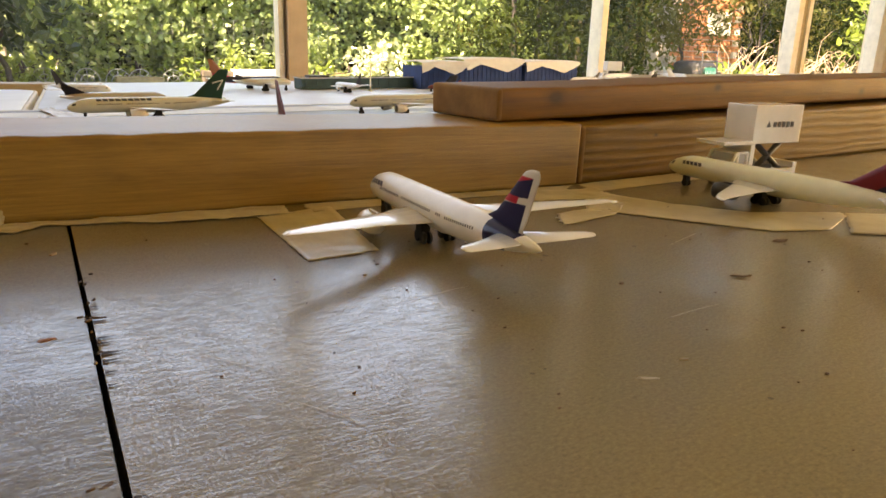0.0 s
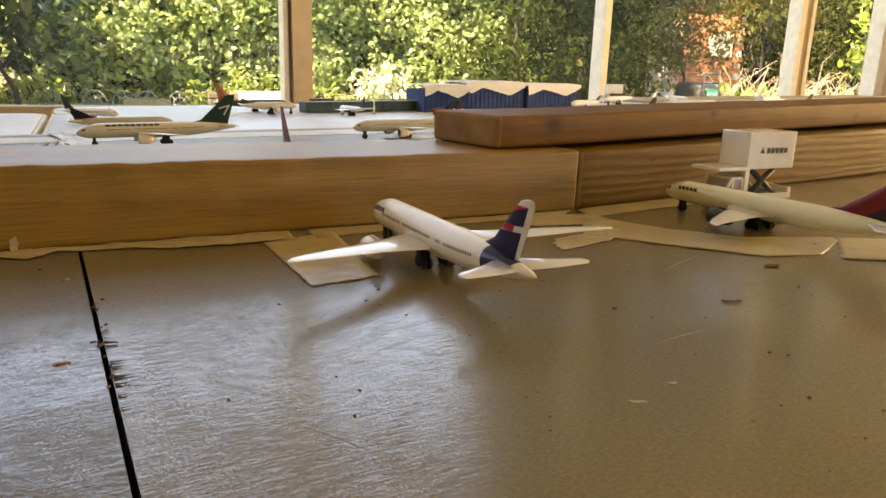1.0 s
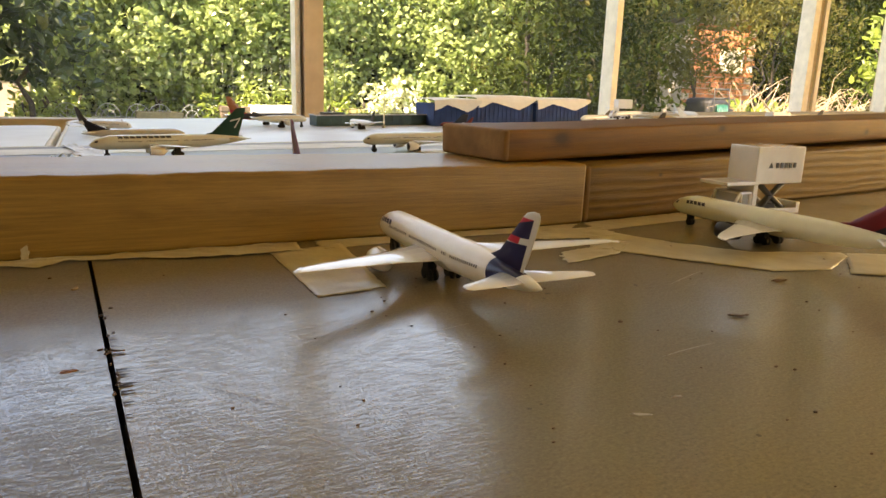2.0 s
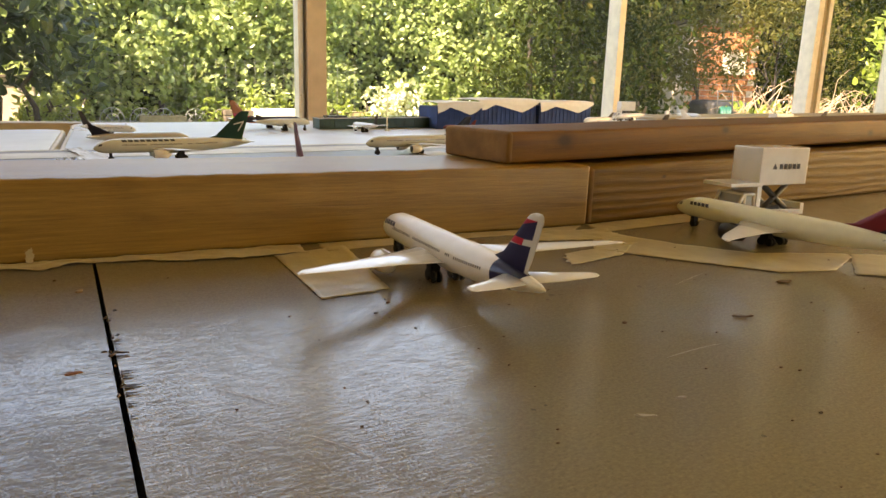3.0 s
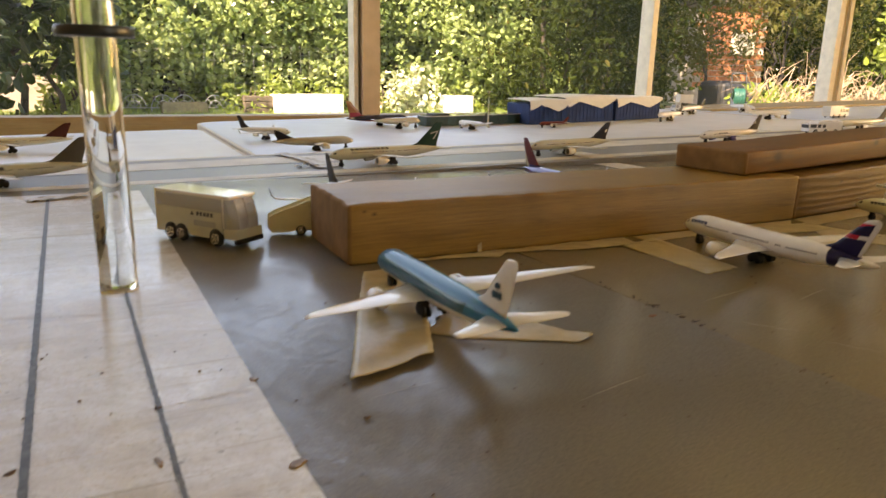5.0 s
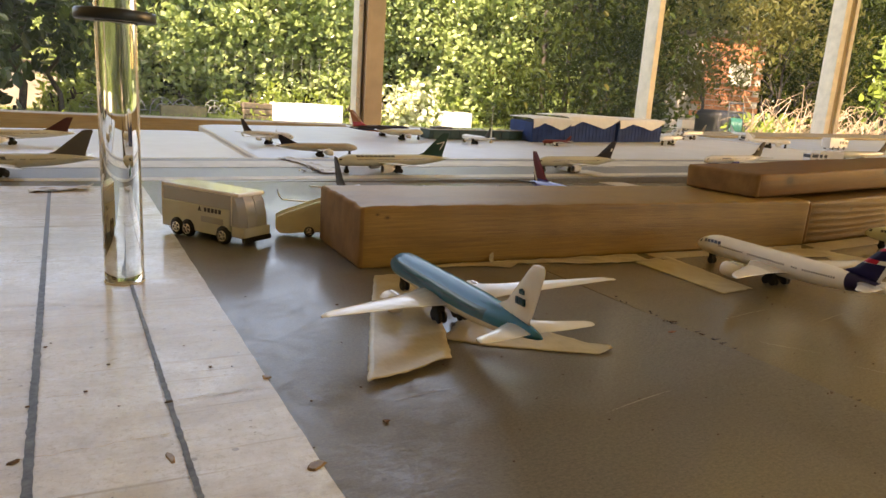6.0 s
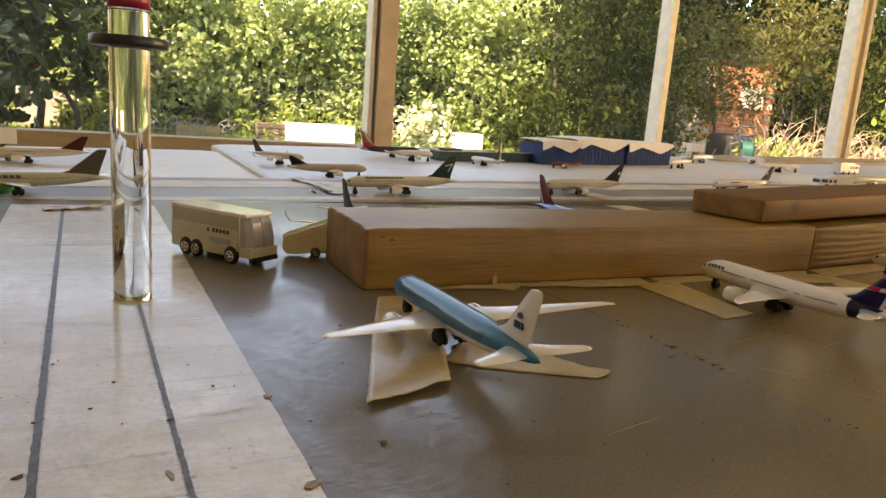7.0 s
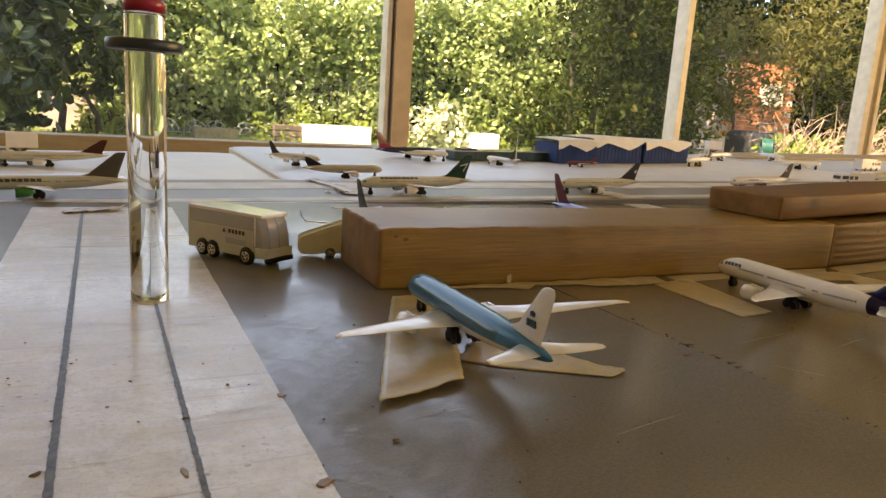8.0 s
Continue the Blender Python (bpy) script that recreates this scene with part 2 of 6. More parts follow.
BEAM = wood("pine_beam_wood", (0.385, 0.226, 0.05), (0.272, 0.15, 0.03), (0.13, 0.066, 0.012), 1.0, 0.42, bands=0.55, pitch=0.75, knots=False, sheen=0.45, spots=((0.017, 0.031, 0.0018), (0.0105, 0.033, 0.0012)))
BEAM_YELLOW = wood("yellow_pine_beam_wood", (0.205, 0.106, 0.008), (0.135, 0.063, 0.0045), (0.045, 0.018, 0.002), 1.3, bands=0.72, pitch=2.6, knots=False, spots=((0.235, 0.033, 0.0045), (0.07, 0.028, 0.002), (0.5, 0.015, 0.005)))
BOARD_WOOD = wood("red_brown_board_wood", (0.21, 0.086, 0.006), (0.138, 0.052, 0.004), (0.048, 0.017, 0.002), 0.9, bands=0.5, pitch=1.3, knots=False, spots=((0.045, 0.013, 0.0075), (0.21, 0.016, 0.004), (0.43, 0.008, 0.005)))
CARD_WHITE = plain("white_card_roof", (0.76, 0.75, 0.7), 0.6, vary=0.06)
END_GRAIN = plain("sawn_end_grain", (0.24, 0.135, 0.052), 0.9, vary=0.22, scale=70, bump_by=0.5)
SILL_WOOD = wood("beige_sill_wood", (0.44, 0.37, 0.25), (0.38, 0.31, 0.195), (0.31, 0.245, 0.145), 0.5, knots=False)
POST_BEIGE = plain("beige_painted_post", (0.5, 0.4, 0.29), 0.5, scale=12)
FRAME_WHITE = plain("off_white_window_paint", (0.72, 0.67, 0.56), 0.45, scale=20)
FRAME_GREY = plain("grey_window_channel", (0.4, 0.38, 0.34), 0.5, scale=20)
WALL_PAINT = plain("cream_wall_paint", (0.68, 0.58, 0.43), 0.7, scale=6)
CEILING_PAINT = plain("white_ceiling_paint", (0.75, 0.7, 0.6), 0.8, scale=6)
FLOOR_TILE = plain("brown_floor", (0.25, 0.19, 0.13), 0.5, scale=8)
TYRE = plain("black_rubber", (0.006, 0.0058, 0.0055), 0.75, scale=200)
CHROME = plain("chrome", (0.75, 0.75, 0.75), 0.2, 1.0, scale=200)
BLACK = plain("black_print", (0.03, 0.03, 0.035), 0.4, scale=300, bump_by=0)
NAVY_PRINT = plain("navy_print", (0.012, 0.025, 0.085), 0.4, scale=300, bump_by=0)
WHITE_TOY = livery("white_toy_enamel", (0.78, 0.77, 0.74))
CREAM_TOY = livery("cream_toy_enamel", (0.56, 0.55, 0.44))
GREY_TOY = livery("grey_toy_enamel", (0.5, 0.5, 0.5))
ENGINE_GREY = livery("dark_grey_toy_metal", (0.06, 0.06, 0.062))
PURPLE_TOY = livery("purple_blue_toy_enamel", (0.06, 0.05, 0.22))
GREEN_TOY = livery("green_toy_enamel", (0.03, 0.17, 0.06))
CLEAR = clear_plastic("clear_acrylic", (0.97, 0.98, 0.96))
m, n, l, p = nodes_of("clear_toy_window_plastic")
p.inputs["Base Color"].default_value = (0.76, 0.79, 0.86, 1)
p.inputs["Roughness"].default_value = 0.1
tr, ms = n.new("ShaderNodeBsdfTransparent"), n.new("ShaderNodeMixShader")
fr = n.new("ShaderNodeFresnel")
fr.inputs["IOR"].default_value = 1.6
l.new(math_node(n, l, "ADD", math_node(n, l, "MULTIPLY", fr.outputs[0], 0.9), 0.42, clamp=True), ms.inputs[0])
l.new(tr.outputs[0], ms.inputs[1])
l.new(p.outputs[0], ms.inputs[2])
l.new(ms.outputs[0], n["Material Output"].inputs["Surface"])
BUS_GLASS = m
# window glass; a translucent share stands in for the glare haze over the garden
m, n, l, p = nodes_of("hazy_window_glass")
n.remove(p)
tr, veil, ms = n.new("ShaderNodeBsdfTransparent"), n.new("ShaderNodeBsdfTranslucent"), n.new("ShaderNodeMixShader")
veil.inputs["Color"].default_value = (0.9, 0.88, 0.82, 1)
haze_share = ramp(n, l, noise_tex(n, l, mapped(n, l, (1, 1, 0.4)), 3.0, 5, 0.6, 0.4), [(0.3, (0.012, 0.012, 0.012)), (0.7, (0.036, 0.036, 0.036))])
l.new(haze_share, ms.inputs[0])
l.new(tr.outputs[0], ms.inputs[1])
l.new(veil.outputs[0], ms.inputs[2])
l.new(ms.outputs[0], n["Material Output"].inputs["Surface"])
HAZE_GLASS = m


def mesh_from(name, bm, material):
    me = bpy.data.meshes.new(name)
    bm.normal_update()
    bm.to_mesh(me)
    bm.free()
    for mt in (material if isinstance(material, (list, tuple)) else [material]):
        me.materials.append(mt)
    return me


def thing(name, label, category, place=None, group="", kind=""):
    ob = new(name)
    ob.empty_display_size = 0.01
    if place is not None:
        ob.matrix_world = place
    return tagged(ob, label, category, group, kind)


def part(name, bm, material, parent, label=""):
    ob = new(name, mesh_from(name, bm, material))
    ob.parent = parent
    return tagged(ob, label)


def solid(name, bm, material, label="", category="", kind="", group="", place=None):
    ob = new(name, mesh_from(name, bm, material))
    if place is not None:
        ob.matrix_world = place
    return tagged(ob, label, category, group, kind)


def box(bm, lo, hi, m=None, bevel=0.0, seg=2):
    """An axis-aligned block from lo to hi, with rounded edges, turned by m."""
    r = bmesh.ops.create_cube(bm, size=1)
    vs = r["verts"]
    c, s = (Vector(lo) + Vector(hi)) / 2, Vector(hi) - Vector(lo)
    for v in vs:
        v.co = Vector((v.co.x * s.x, v.co.y * s.y, v.co.z * s.z)) + c
    if bevel > 0:
        es = list({e for v in vs for e in v.link_edges})
        out = bmesh.ops.bevel(bm, geom=es, offset=bevel, segments=seg, profile=0.6, affect="EDGES", clamp_overlap=True)
        vs = list({v for f in out["faces"] for v in f.verts} | {v for v in vs if v.is_valid})
    if m is not None:
        bmesh.ops.transform(bm, matrix=m, verts=vs)
    return vs


def prism(bm, poly, z0, z1):
    """A flat slab over a polygon."""
    low = [bm.verts.new((x, y, z0)) for x, y in poly]
    top = [bm.verts.new((x, y, z1)) for x, y in poly]
    bm.faces.new(top)
    bm.faces.new(low[::-1])
    k = len(poly)
    for i in range(k):
        bm.faces.new((low[i], low[(i + 1) % k], top[(i + 1) % k], top[i]))


def loft(bm, rings, close=True, smooth=True):
    """Skin over rings of points; end caps where close."""
    vs = [[bm.verts.new(p) for p in ring] for ring in rings]
    k = len(rings[0])
    faces = []
    for a, b in zip(vs, vs[1:]):
        for i in range(k):
            faces.append(bm.faces.new((a[i], a[(i + 1) % k], b[(i + 1) % k], b[i])))
    if close:
        faces.append(bm.faces.new(vs[0][::-1]))
        faces.append(bm.faces.new(vs[-1]))
    for f in faces:
        f.smooth = smooth
    return faces


def tube(bm, pts, radii, n=10):
    """A round bar along points."""
    rings = []
    pts = [Vector(p) for p in pts]
    for i, p in enumerate(pts):
        d = (pts[min(i + 1, len(pts) - 1)] - pts[max(i - 1, 0)]).normalized()
        a = d.orthogonal().normalized()
        if rings:
            a = (prev - d * prev.dot(d)).normalized()
        prev = a
        b = d.cross(a)
        r = radii[i] if isinstance(radii, (list, tuple)) else radii
        rings.append([p + r * (math.cos(t) * a + math.sin(t) * b) for t in (2 * math.pi * j / n for j in range(n))])
    loft(bm, rings)


def ring_y(bm, stations, n=20, cap=True):
    """A turned body along y: (y, radius, x, z)."""
    loft(bm, [[(x + r * math.cos(t), y, z + r * math.sin(t)) for t in (-2 * math.pi * j / n for j in range(n))] for y, r, x, z in stations], cap)


def wheel_x(bm, c, r, w, n=14):
    """A tyre with its axle along x."""
    prof = [(-0.5, 0.55), (-0.5, 0.88), (-0.34, 1.0), (0.34, 1.0), (0.5, 0.88), (0.5, 0.55)]
    loft(bm, [[(c[0] + w * a, c[1] + r * b * math.cos(t), c[2] + r * b * math.sin(t)) for t in (2 * math.pi * j / n for j in range(n))] for a, b in prof])


# ---- the room ----
ROOM_X0, ROOM_X1, ROOM_Y0, ROOM_Y1 = -2.6, 4.8, -2.4, 2.46
FLOOR_Z, CEIL_Z, RAIL_Z = -0.76, 2.45, -0.066

bm = bmesh.new()
box(bm, (ROOM_X0 - 0.15, ROOM_Y0 - 0.15, FLOOR_Z - 0.12), (ROOM_X1 + 0.15, ROOM_Y1 + 0.16, FLOOR_Z))
solid("floor", bm, FLOOR_TILE, "brown floor of the sunroom under the tables", "floor", "structure")
# out of view; the deep eaves are added to block the sun
bm = bmesh.new()
box(bm, (ROOM_X0 - 0.15, ROOM_Y0 - 1.3, CEIL_Z), (ROOM_X1 + 0.15, ROOM_Y1 + 0.35, CEIL_Z + 0.12))
solid("ceiling", bm, CEILING_PAINT, "unseen white painted ceiling, its deep eaves added to keep the sun out", "ceiling", "structure")


def wall_with_hole(name, label, axis, at, thick, lo, hi, hole):
    """A wall in the plane axis = at, from lo to hi along the other level axis, with one opening (a0, a1, z0, z1) or none."""
    bm = bmesh.new()

    def slab(a0, a1, z0, z1):
        if a1 - a0 > 0.001 and z1 - z0 > 0.001:
            if axis == "x":
                box(bm, (at, a0, z0), (at + thick, a1, z1))
            else:
                box(bm, (a0, at, z0), (a1, at + thick, z1))

    if hole:
        a0, a1, z0, z1 = hole
        slab(lo, a0, FLOOR_Z, CEIL_Z)
        slab(a1, hi, FLOOR_Z, CEIL_Z)
        slab(a0, a1, FLOOR_Z, z0)
        slab(a0, a1, z1, CEIL_Z)
    else:
        slab(lo, hi, FLOOR_Z, CEIL_Z)
    return solid(name, bm, WALL_PAINT, label, "wall", "structure")


# south and east openings are out of view, added where light should enter
wall_with_hole("wall_south", "unseen cream wall, its wide opening added to light the right side", "y", ROOM_Y0 - 0.15, 0.15, ROOM_X0 - 0.15, ROOM_X1 + 0.15, (1.5, 3.3, 0.0, 1.9))
wall_with_hole("wall_west", "cream painted wall of the sunroom", "x", ROOM_X0 - 0.15, 0.15, ROOM_Y0, ROOM_Y1 + 0.16, None)
wall_with_hole("wall_east", "unseen cream wall with an opening added for the warm lamp", "x", ROOM_X1, 0.15, ROOM_Y0, ROOM_Y1 + 0.16, (-1.4, 1.0, 0.0, 1.9))
wall_with_hole("wall_north", "low wall and header round the garden windows", "y", ROOM_Y1, 0.16, ROOM_X0, ROOM_X1, (ROOM_X0 + 0.06, ROOM_X1 - 0.06, RAIL_Z - 0.1, 2.25))

# bottom rail of the window band
bm = bmesh.new()
box(bm, (ROOM_X0 + 0.06, ROOM_Y1 - 0.02, RAIL_Z - 0.097), (ROOM_X1 - 0.06, ROOM_Y1 + 0.1, RAIL_Z), bevel=0.004)
solid("window_sill", bm, SILL_WOOD, "beige wooden sill under the garden windows", "window sill", "structure")

def post(name, label, x0, pieces, y0=ROOM_Y1 - 0.01):
    """An upright between window panes: pieces of (width, depth set-back, material, part name) side by side."""
    root = thing(name, label, "window post", kind="structure")
    x = x0
    for w, back, mt, pname in pieces:
        bm = bmesh.new()
        box(bm, (x, y0 + back, RAIL_Z + 0.001), (x + w - 0.0005, y0 + 0.09, 2.25), bevel=0.002)
        for z in (0.05, 0.42, 0.9) if "casing" in pname else ():
            tube(bm, [(x + w * 0.5, y0 + back - 0.002, z), (x + w * 0.5, y0 + back + 0.004, z)], 0.006, 10)
        part(pname, bm, mt, root)
        x += w
    return root


post("window_post", "beige wooden window post with a pale edge casing", 0.852, [(0.02, 0.02, FRAME_WHITE, "edge_casing"), (0.012, 0.04, FRAME_GREY, "channel"), (0.078, 0.0, POST_BEIGE, "post_core")])
post("window_post", "slim off-white window post", 2.425, [(0.03, 0.0, FRAME_WHITE, "post_core"), (0.016, 0.012, FRAME_WHITE, "edge_strip")])
post("window_post", "window post of brown wood between two white casings", 3.84, [(0.046, 0.0, FRAME_WHITE, "edge_casing"), (0.014, 0.03, FRAME_GREY, "inner_strip"), (0.038, 0.02, SILL_WOOD, "post_core"), (0.032, 0.006, FRAME_WHITE, "edge_casing")])
post("window_post", "off-white window post at the corner", 4.63, [(0.09, 0.0, FRAME_WHITE, "post_core")])

# panes whose material carries the garden's glare haze
for x0, x1 in ((ROOM_X0 + 0.062, 0.85), (0.964, 2.423), (2.473, 3.838), (3.972, 4.62)):
    bm = bmesh.new()
    box(bm, (x0, ROOM_Y1 + 0.05, RAIL_Z + 0.002), (x1, ROOM_Y1 + 0.054, 2.249))
    bmesh.ops.delete(bm, geom=[f for f in bm.faces if f.normal.y > -0.5], context="FACES")
    pane = solid("window_pane", bm, HAZE_GLASS, "large garden window pane, glare haze put into its material", "window", "structure")
    pane.visible_shadow = False


# ---- table tops and boards, decimetres ----


def dm(poly):
    return [(x * DM, y * DM) for x, y in poly]


bm = bmesh.new()
prism(bm, dm([(-5.5, -5.2), (1.36, -5.2), (1.145, -0.2), (0.98, 3.59), (-5.5, 3.59)]), -0.018, 0)
# its edge at the joint has swollen a little
lip = [(1.145 - 0.043 * (y + 0.2), y, h) for y, h in ((-5.2, 0.0008), (-3.0, 0.0008), (-2.0, 0.0009), (-1.4, 0.0008), (-1.0, 0.0005), (-0.6, 0.0003), (-0.2, 0.0002))]
inner = [bm.verts.new(((x - 0.45) * DM, y * DM, 0.00005)) for x, y, h in lip]
ridge = [bm.verts.new((x * DM, y * DM, h)) for x, y, h in lip]
foot = [bm.verts.new((x * DM, y * DM, -0.002)) for x, y, h in lip]
for i in range(len(lip) - 1):
    bm.faces.new((inner[i], ridge[i], ridge[i + 1], inner[i + 1]))
    bm.faces.new((ridge[i], foot[i], foot[i + 1], ridge[i + 1]))
solid("plywood_sheet", bm, DECK_MATT, "grey-painted scuffed plywood sheet lying on a table", "plywood sheet")
bm = bmesh.new()
prism(bm, dm([(1.377, -5.2), (13, -5.2), (13, 3.59), (0.995, 3.59), (1.161, -0.2)]), -0.018, 0)
solid("plywood_sheet", bm, DECK_GREY, "grey-brown painted plywood sheet with scratches and grit", "plywood sheet")
# dark table under the sheets and the striped board
table_frame = thing("table_frame", "dark table on slim legs under the plywood sheets", "table")
bm = bmesh.new()
box(bm, (-0.56, -0.53, -0.058), (1.31, 0.4, -0.0185))
part("tabletop", bm, TYRE, table_frame)
bm = bmesh.new()
box(bm, (-0.62, 0.405, -0.06), (3.0, 0.575, -0.03))
part("rear_rail", bm, TYRE, table_frame)
for lx, ly in ((-0.5, -0.47), (1.25, -0.47), (-0.5, 0.49), (1.25, 0.49), (2.9, 0.49)):
    bm = bmesh.new()
    tube(bm, [(lx, ly, FLOOR_Z), (lx, ly, -0.058)], 0.016, 10)
    part("leg", bm, TYRE, table_frame)

# white runway painted on the sheet
runway = thing("runway_marking", "worn white runway paint with two dark centre lines", "floor marking")
K = -0.032


def strip_poly(xa, xb, y0, y1, k=K, n=24, ragged=0.0, seed=1):
    rnd = random.Random(seed)
    left = [(xa + k * (y0 + (y1 - y0) * i / n) + rnd.uniform(-ragged, ragged), y0 + (y1 - y0) * i / n) for i in range(n + 1)]
    right = [(xb + k * (y0 + (y1 - y0) * i / n) + rnd.uniform(-ragged, ragged), y0 + (y1 - y0) * i / n) for i in range(n + 1)]
    return left, right


def strip_mesh(bm, xa, xb, y0, y1, z, k=K, n=24, ragged=0.0, seed=1):
    a, b = strip_poly(xa, xb, y0, y1, k, n, ragged, seed)
    va = [bm.verts.new((x * DM, y * DM, z)) for x, y in a]
    vb = [bm.verts.new((x * DM, y * DM, z)) for x, y in b]
    for i in range(n):
        bm.faces.new((va[i], vb[i], vb[i + 1], va[i + 1]))


bm = bmesh.new()
strip_mesh(bm, -2.05, -0.885, -5.1, 3.25, 0.0005, n=90, ragged=0.0022)
part("paint", bm, DECK_WHITE, runway)
for xa, w in ((-1.248, 0.0185), (-1.645, 0.026)):
    bm = bmesh.new()
    strip_mesh(bm, xa, xa + w, -5.1, 2.95 if xa < -1.5 else 1.6, 0.0009, k=-0.036, n=420, ragged=0.0022, seed=3)
    part("centre_line", bm, LINE_DARK, runway)

# raised grey board with white stripes beyond the beam; it and the far tables stand a little out of level


def mid_z(x):
    """Height of the striped board's top, x in decimetres."""
    return (-0.005 + 0.015 * x) * DM


def far_z(x):
    """Height of the far tables' tops, x in decimetres."""
    return (-0.10 + 0.02 * x) * DM


MID_M = Matrix.Translation((0, 0, -0.0005)) @ Matrix.Rotation(-0.015, 4, "Y")
FAR_M = Matrix.Translation((0, 0, -0.010)) @ Matrix.Rotation(-0.02, 4, "Y")
bm = bmesh.new()
box(bm, (-0.62, 0.361, -0.018), (3.0, 0.581, 0.0), bevel=0.001)
taxiway = solid("taxiway_board", bm, BOARD_GREY, "pale grey board with white painted stripes", "board", place=MID_M)
stripes = thing("stripe_marking", "white painted taxiway stripes on the grey board", "floor marking", MID_M)
for y0, y1, x0, x1 in ((0.374, 0.398, -0.6, 2.9), (0.479, 0.54, -0.6, 2.9), (0.566, 0.579, -0.6, 2.9)):
    bm = bmesh.new()
    box(bm, (x0, y0, 0.0001), (x1, y1, 0.00035))
    part("stripe", bm, STRIPE_WHITE, stripes)
bm = bmesh.new()
prism(bm, dm([(4.78, 2.0), (5.18, 2.0), (5.03, 3.585), (4.63, 3.585)]), 0.0004, 0.0009)
solid("stripe_marking", bm, STRIPE_WHITE, "white painted cross stripe on the grey plywood", "floor marking")
bm = bmesh.new()
prism(bm, dm([(4.63, 3.63), (5.03, 3.63), (4.97, 4.3), (4.57, 4.3)]), 0.0008, 0.0013)
solid("stripe_marking", bm, STRIPE_WHITE, "white painted cross stripe on the grey board", "floor marking", place=MID_M)

# dark open seam between the board's planks
bm = bmesh.new()
rnd = random.Random(21)
xs = [-0.6 + 0.012 * i for i in range(60)]
wid = [0.0004 + 0.0011 * abs(noise.noise(Vector((x * 14, 2, 0)))) for x in xs]
lo_v = [bm.verts.new((x, 0.4735 - w, 0.0003)) for x, w in zip(xs, wid)]
hi_v = [bm.verts.new((x, 0.4735 + w, 0.0003)) for x, w in zip(xs, wid)]
for i in range(len(xs) - 1):
    bm.faces.new((lo_v[i], lo_v[i + 1], hi_v[i + 1], hi_v[i]))
solid("board_seam", bm, TYRE, "dark open seam between the grey planks", "seam", place=MID_M)

EDGE_BEIGE = plain("beige_table_edge", (0.6, 0.54, 0.42), 0.5, scale=20)


def folding_table(label, x0, x1, y0, y1, z, m):
    """White moulded folding table with rounded corners."""
    root = thing("folding_table", label, "table", m)
    bm = bmesh.new()
    r, pts = 0.05, []
    for cx, cy, a0 in ((x1 - r, y1 - r, 0), (x0 + r, y1 - r, 90), (x0 + r, y0 + r, 180), (x1 - r, y0 + r, 270)):
        pts += [(cx + r * math.cos(radians(a0 + 15 * i)), cy + r * math.sin(radians(a0 + 15 * i))) for i in range(7)]
    mid = ((x0 + x1) / 2, (y0 + y1) / 2)
    rings = []
    for inset, zz in ((0.006, z - 0.04), (0.006, z - 0.006), (0.006, z - 0.001), (0.0075, z)):
        rings.append([(px - inset * (1 if px > mid[0] else -1), py - inset * (1 if py > mid[1] else -1), zz) for px, py in pts])
    loft(bm, rings)
    part("tabletop", bm, TABLE_WHITE, root)
    bm = bmesh.new()
    loft(bm, [[(px - i * (1 if px > mid[0] else -1), py - i * (1 if py > mid[1] else -1), zz) for px, py in pts] for i, zz in ((0.0045, z - 0.045), (0.0, z - 0.04), (0.0, z - 0.0025), (0.002, z - 0.0006), (0.0058, z - 0.0006), (0.0058, z - 0.045))], close=False)
    part("edge_band", bm, EDGE_BEIGE, root, "beige edge band")
    for lx in (x0 + 0.15, x1 - 0.15):
        for ly in (y0 + 0.1, y1 - 0.1):
            bm = bmesh.new()
            tube(bm, [(lx, ly, FLOOR_Z), (lx, ly, z - 0.045)], 0.014, 10)
            part("leg", bm, FRAME_GREY, root)
    return root


folding_table("white plastic folding table with a rounded corner", 0.072, 1.46, 0.585, 1.335, 0.0, FAR_M)
folding_table("white plastic folding table by the window", -0.9, 0.066, 0.585, 1.148, 0.0, FAR_M)
folding_table("white plastic folding table at the far end", 1.47, 3.0, 0.585, 1.335, 0.0, FAR_M)
bm = bmesh.new()
box(bm, (1.5, 1.14, 0.0005), (2.7, 1.33, 0.007), bevel=0.002)
solid("timber_plank", bm, SILL_WOOD, "pale wooden plank lying along the far table", "timber", place=FAR_M)

# ---- beams ----


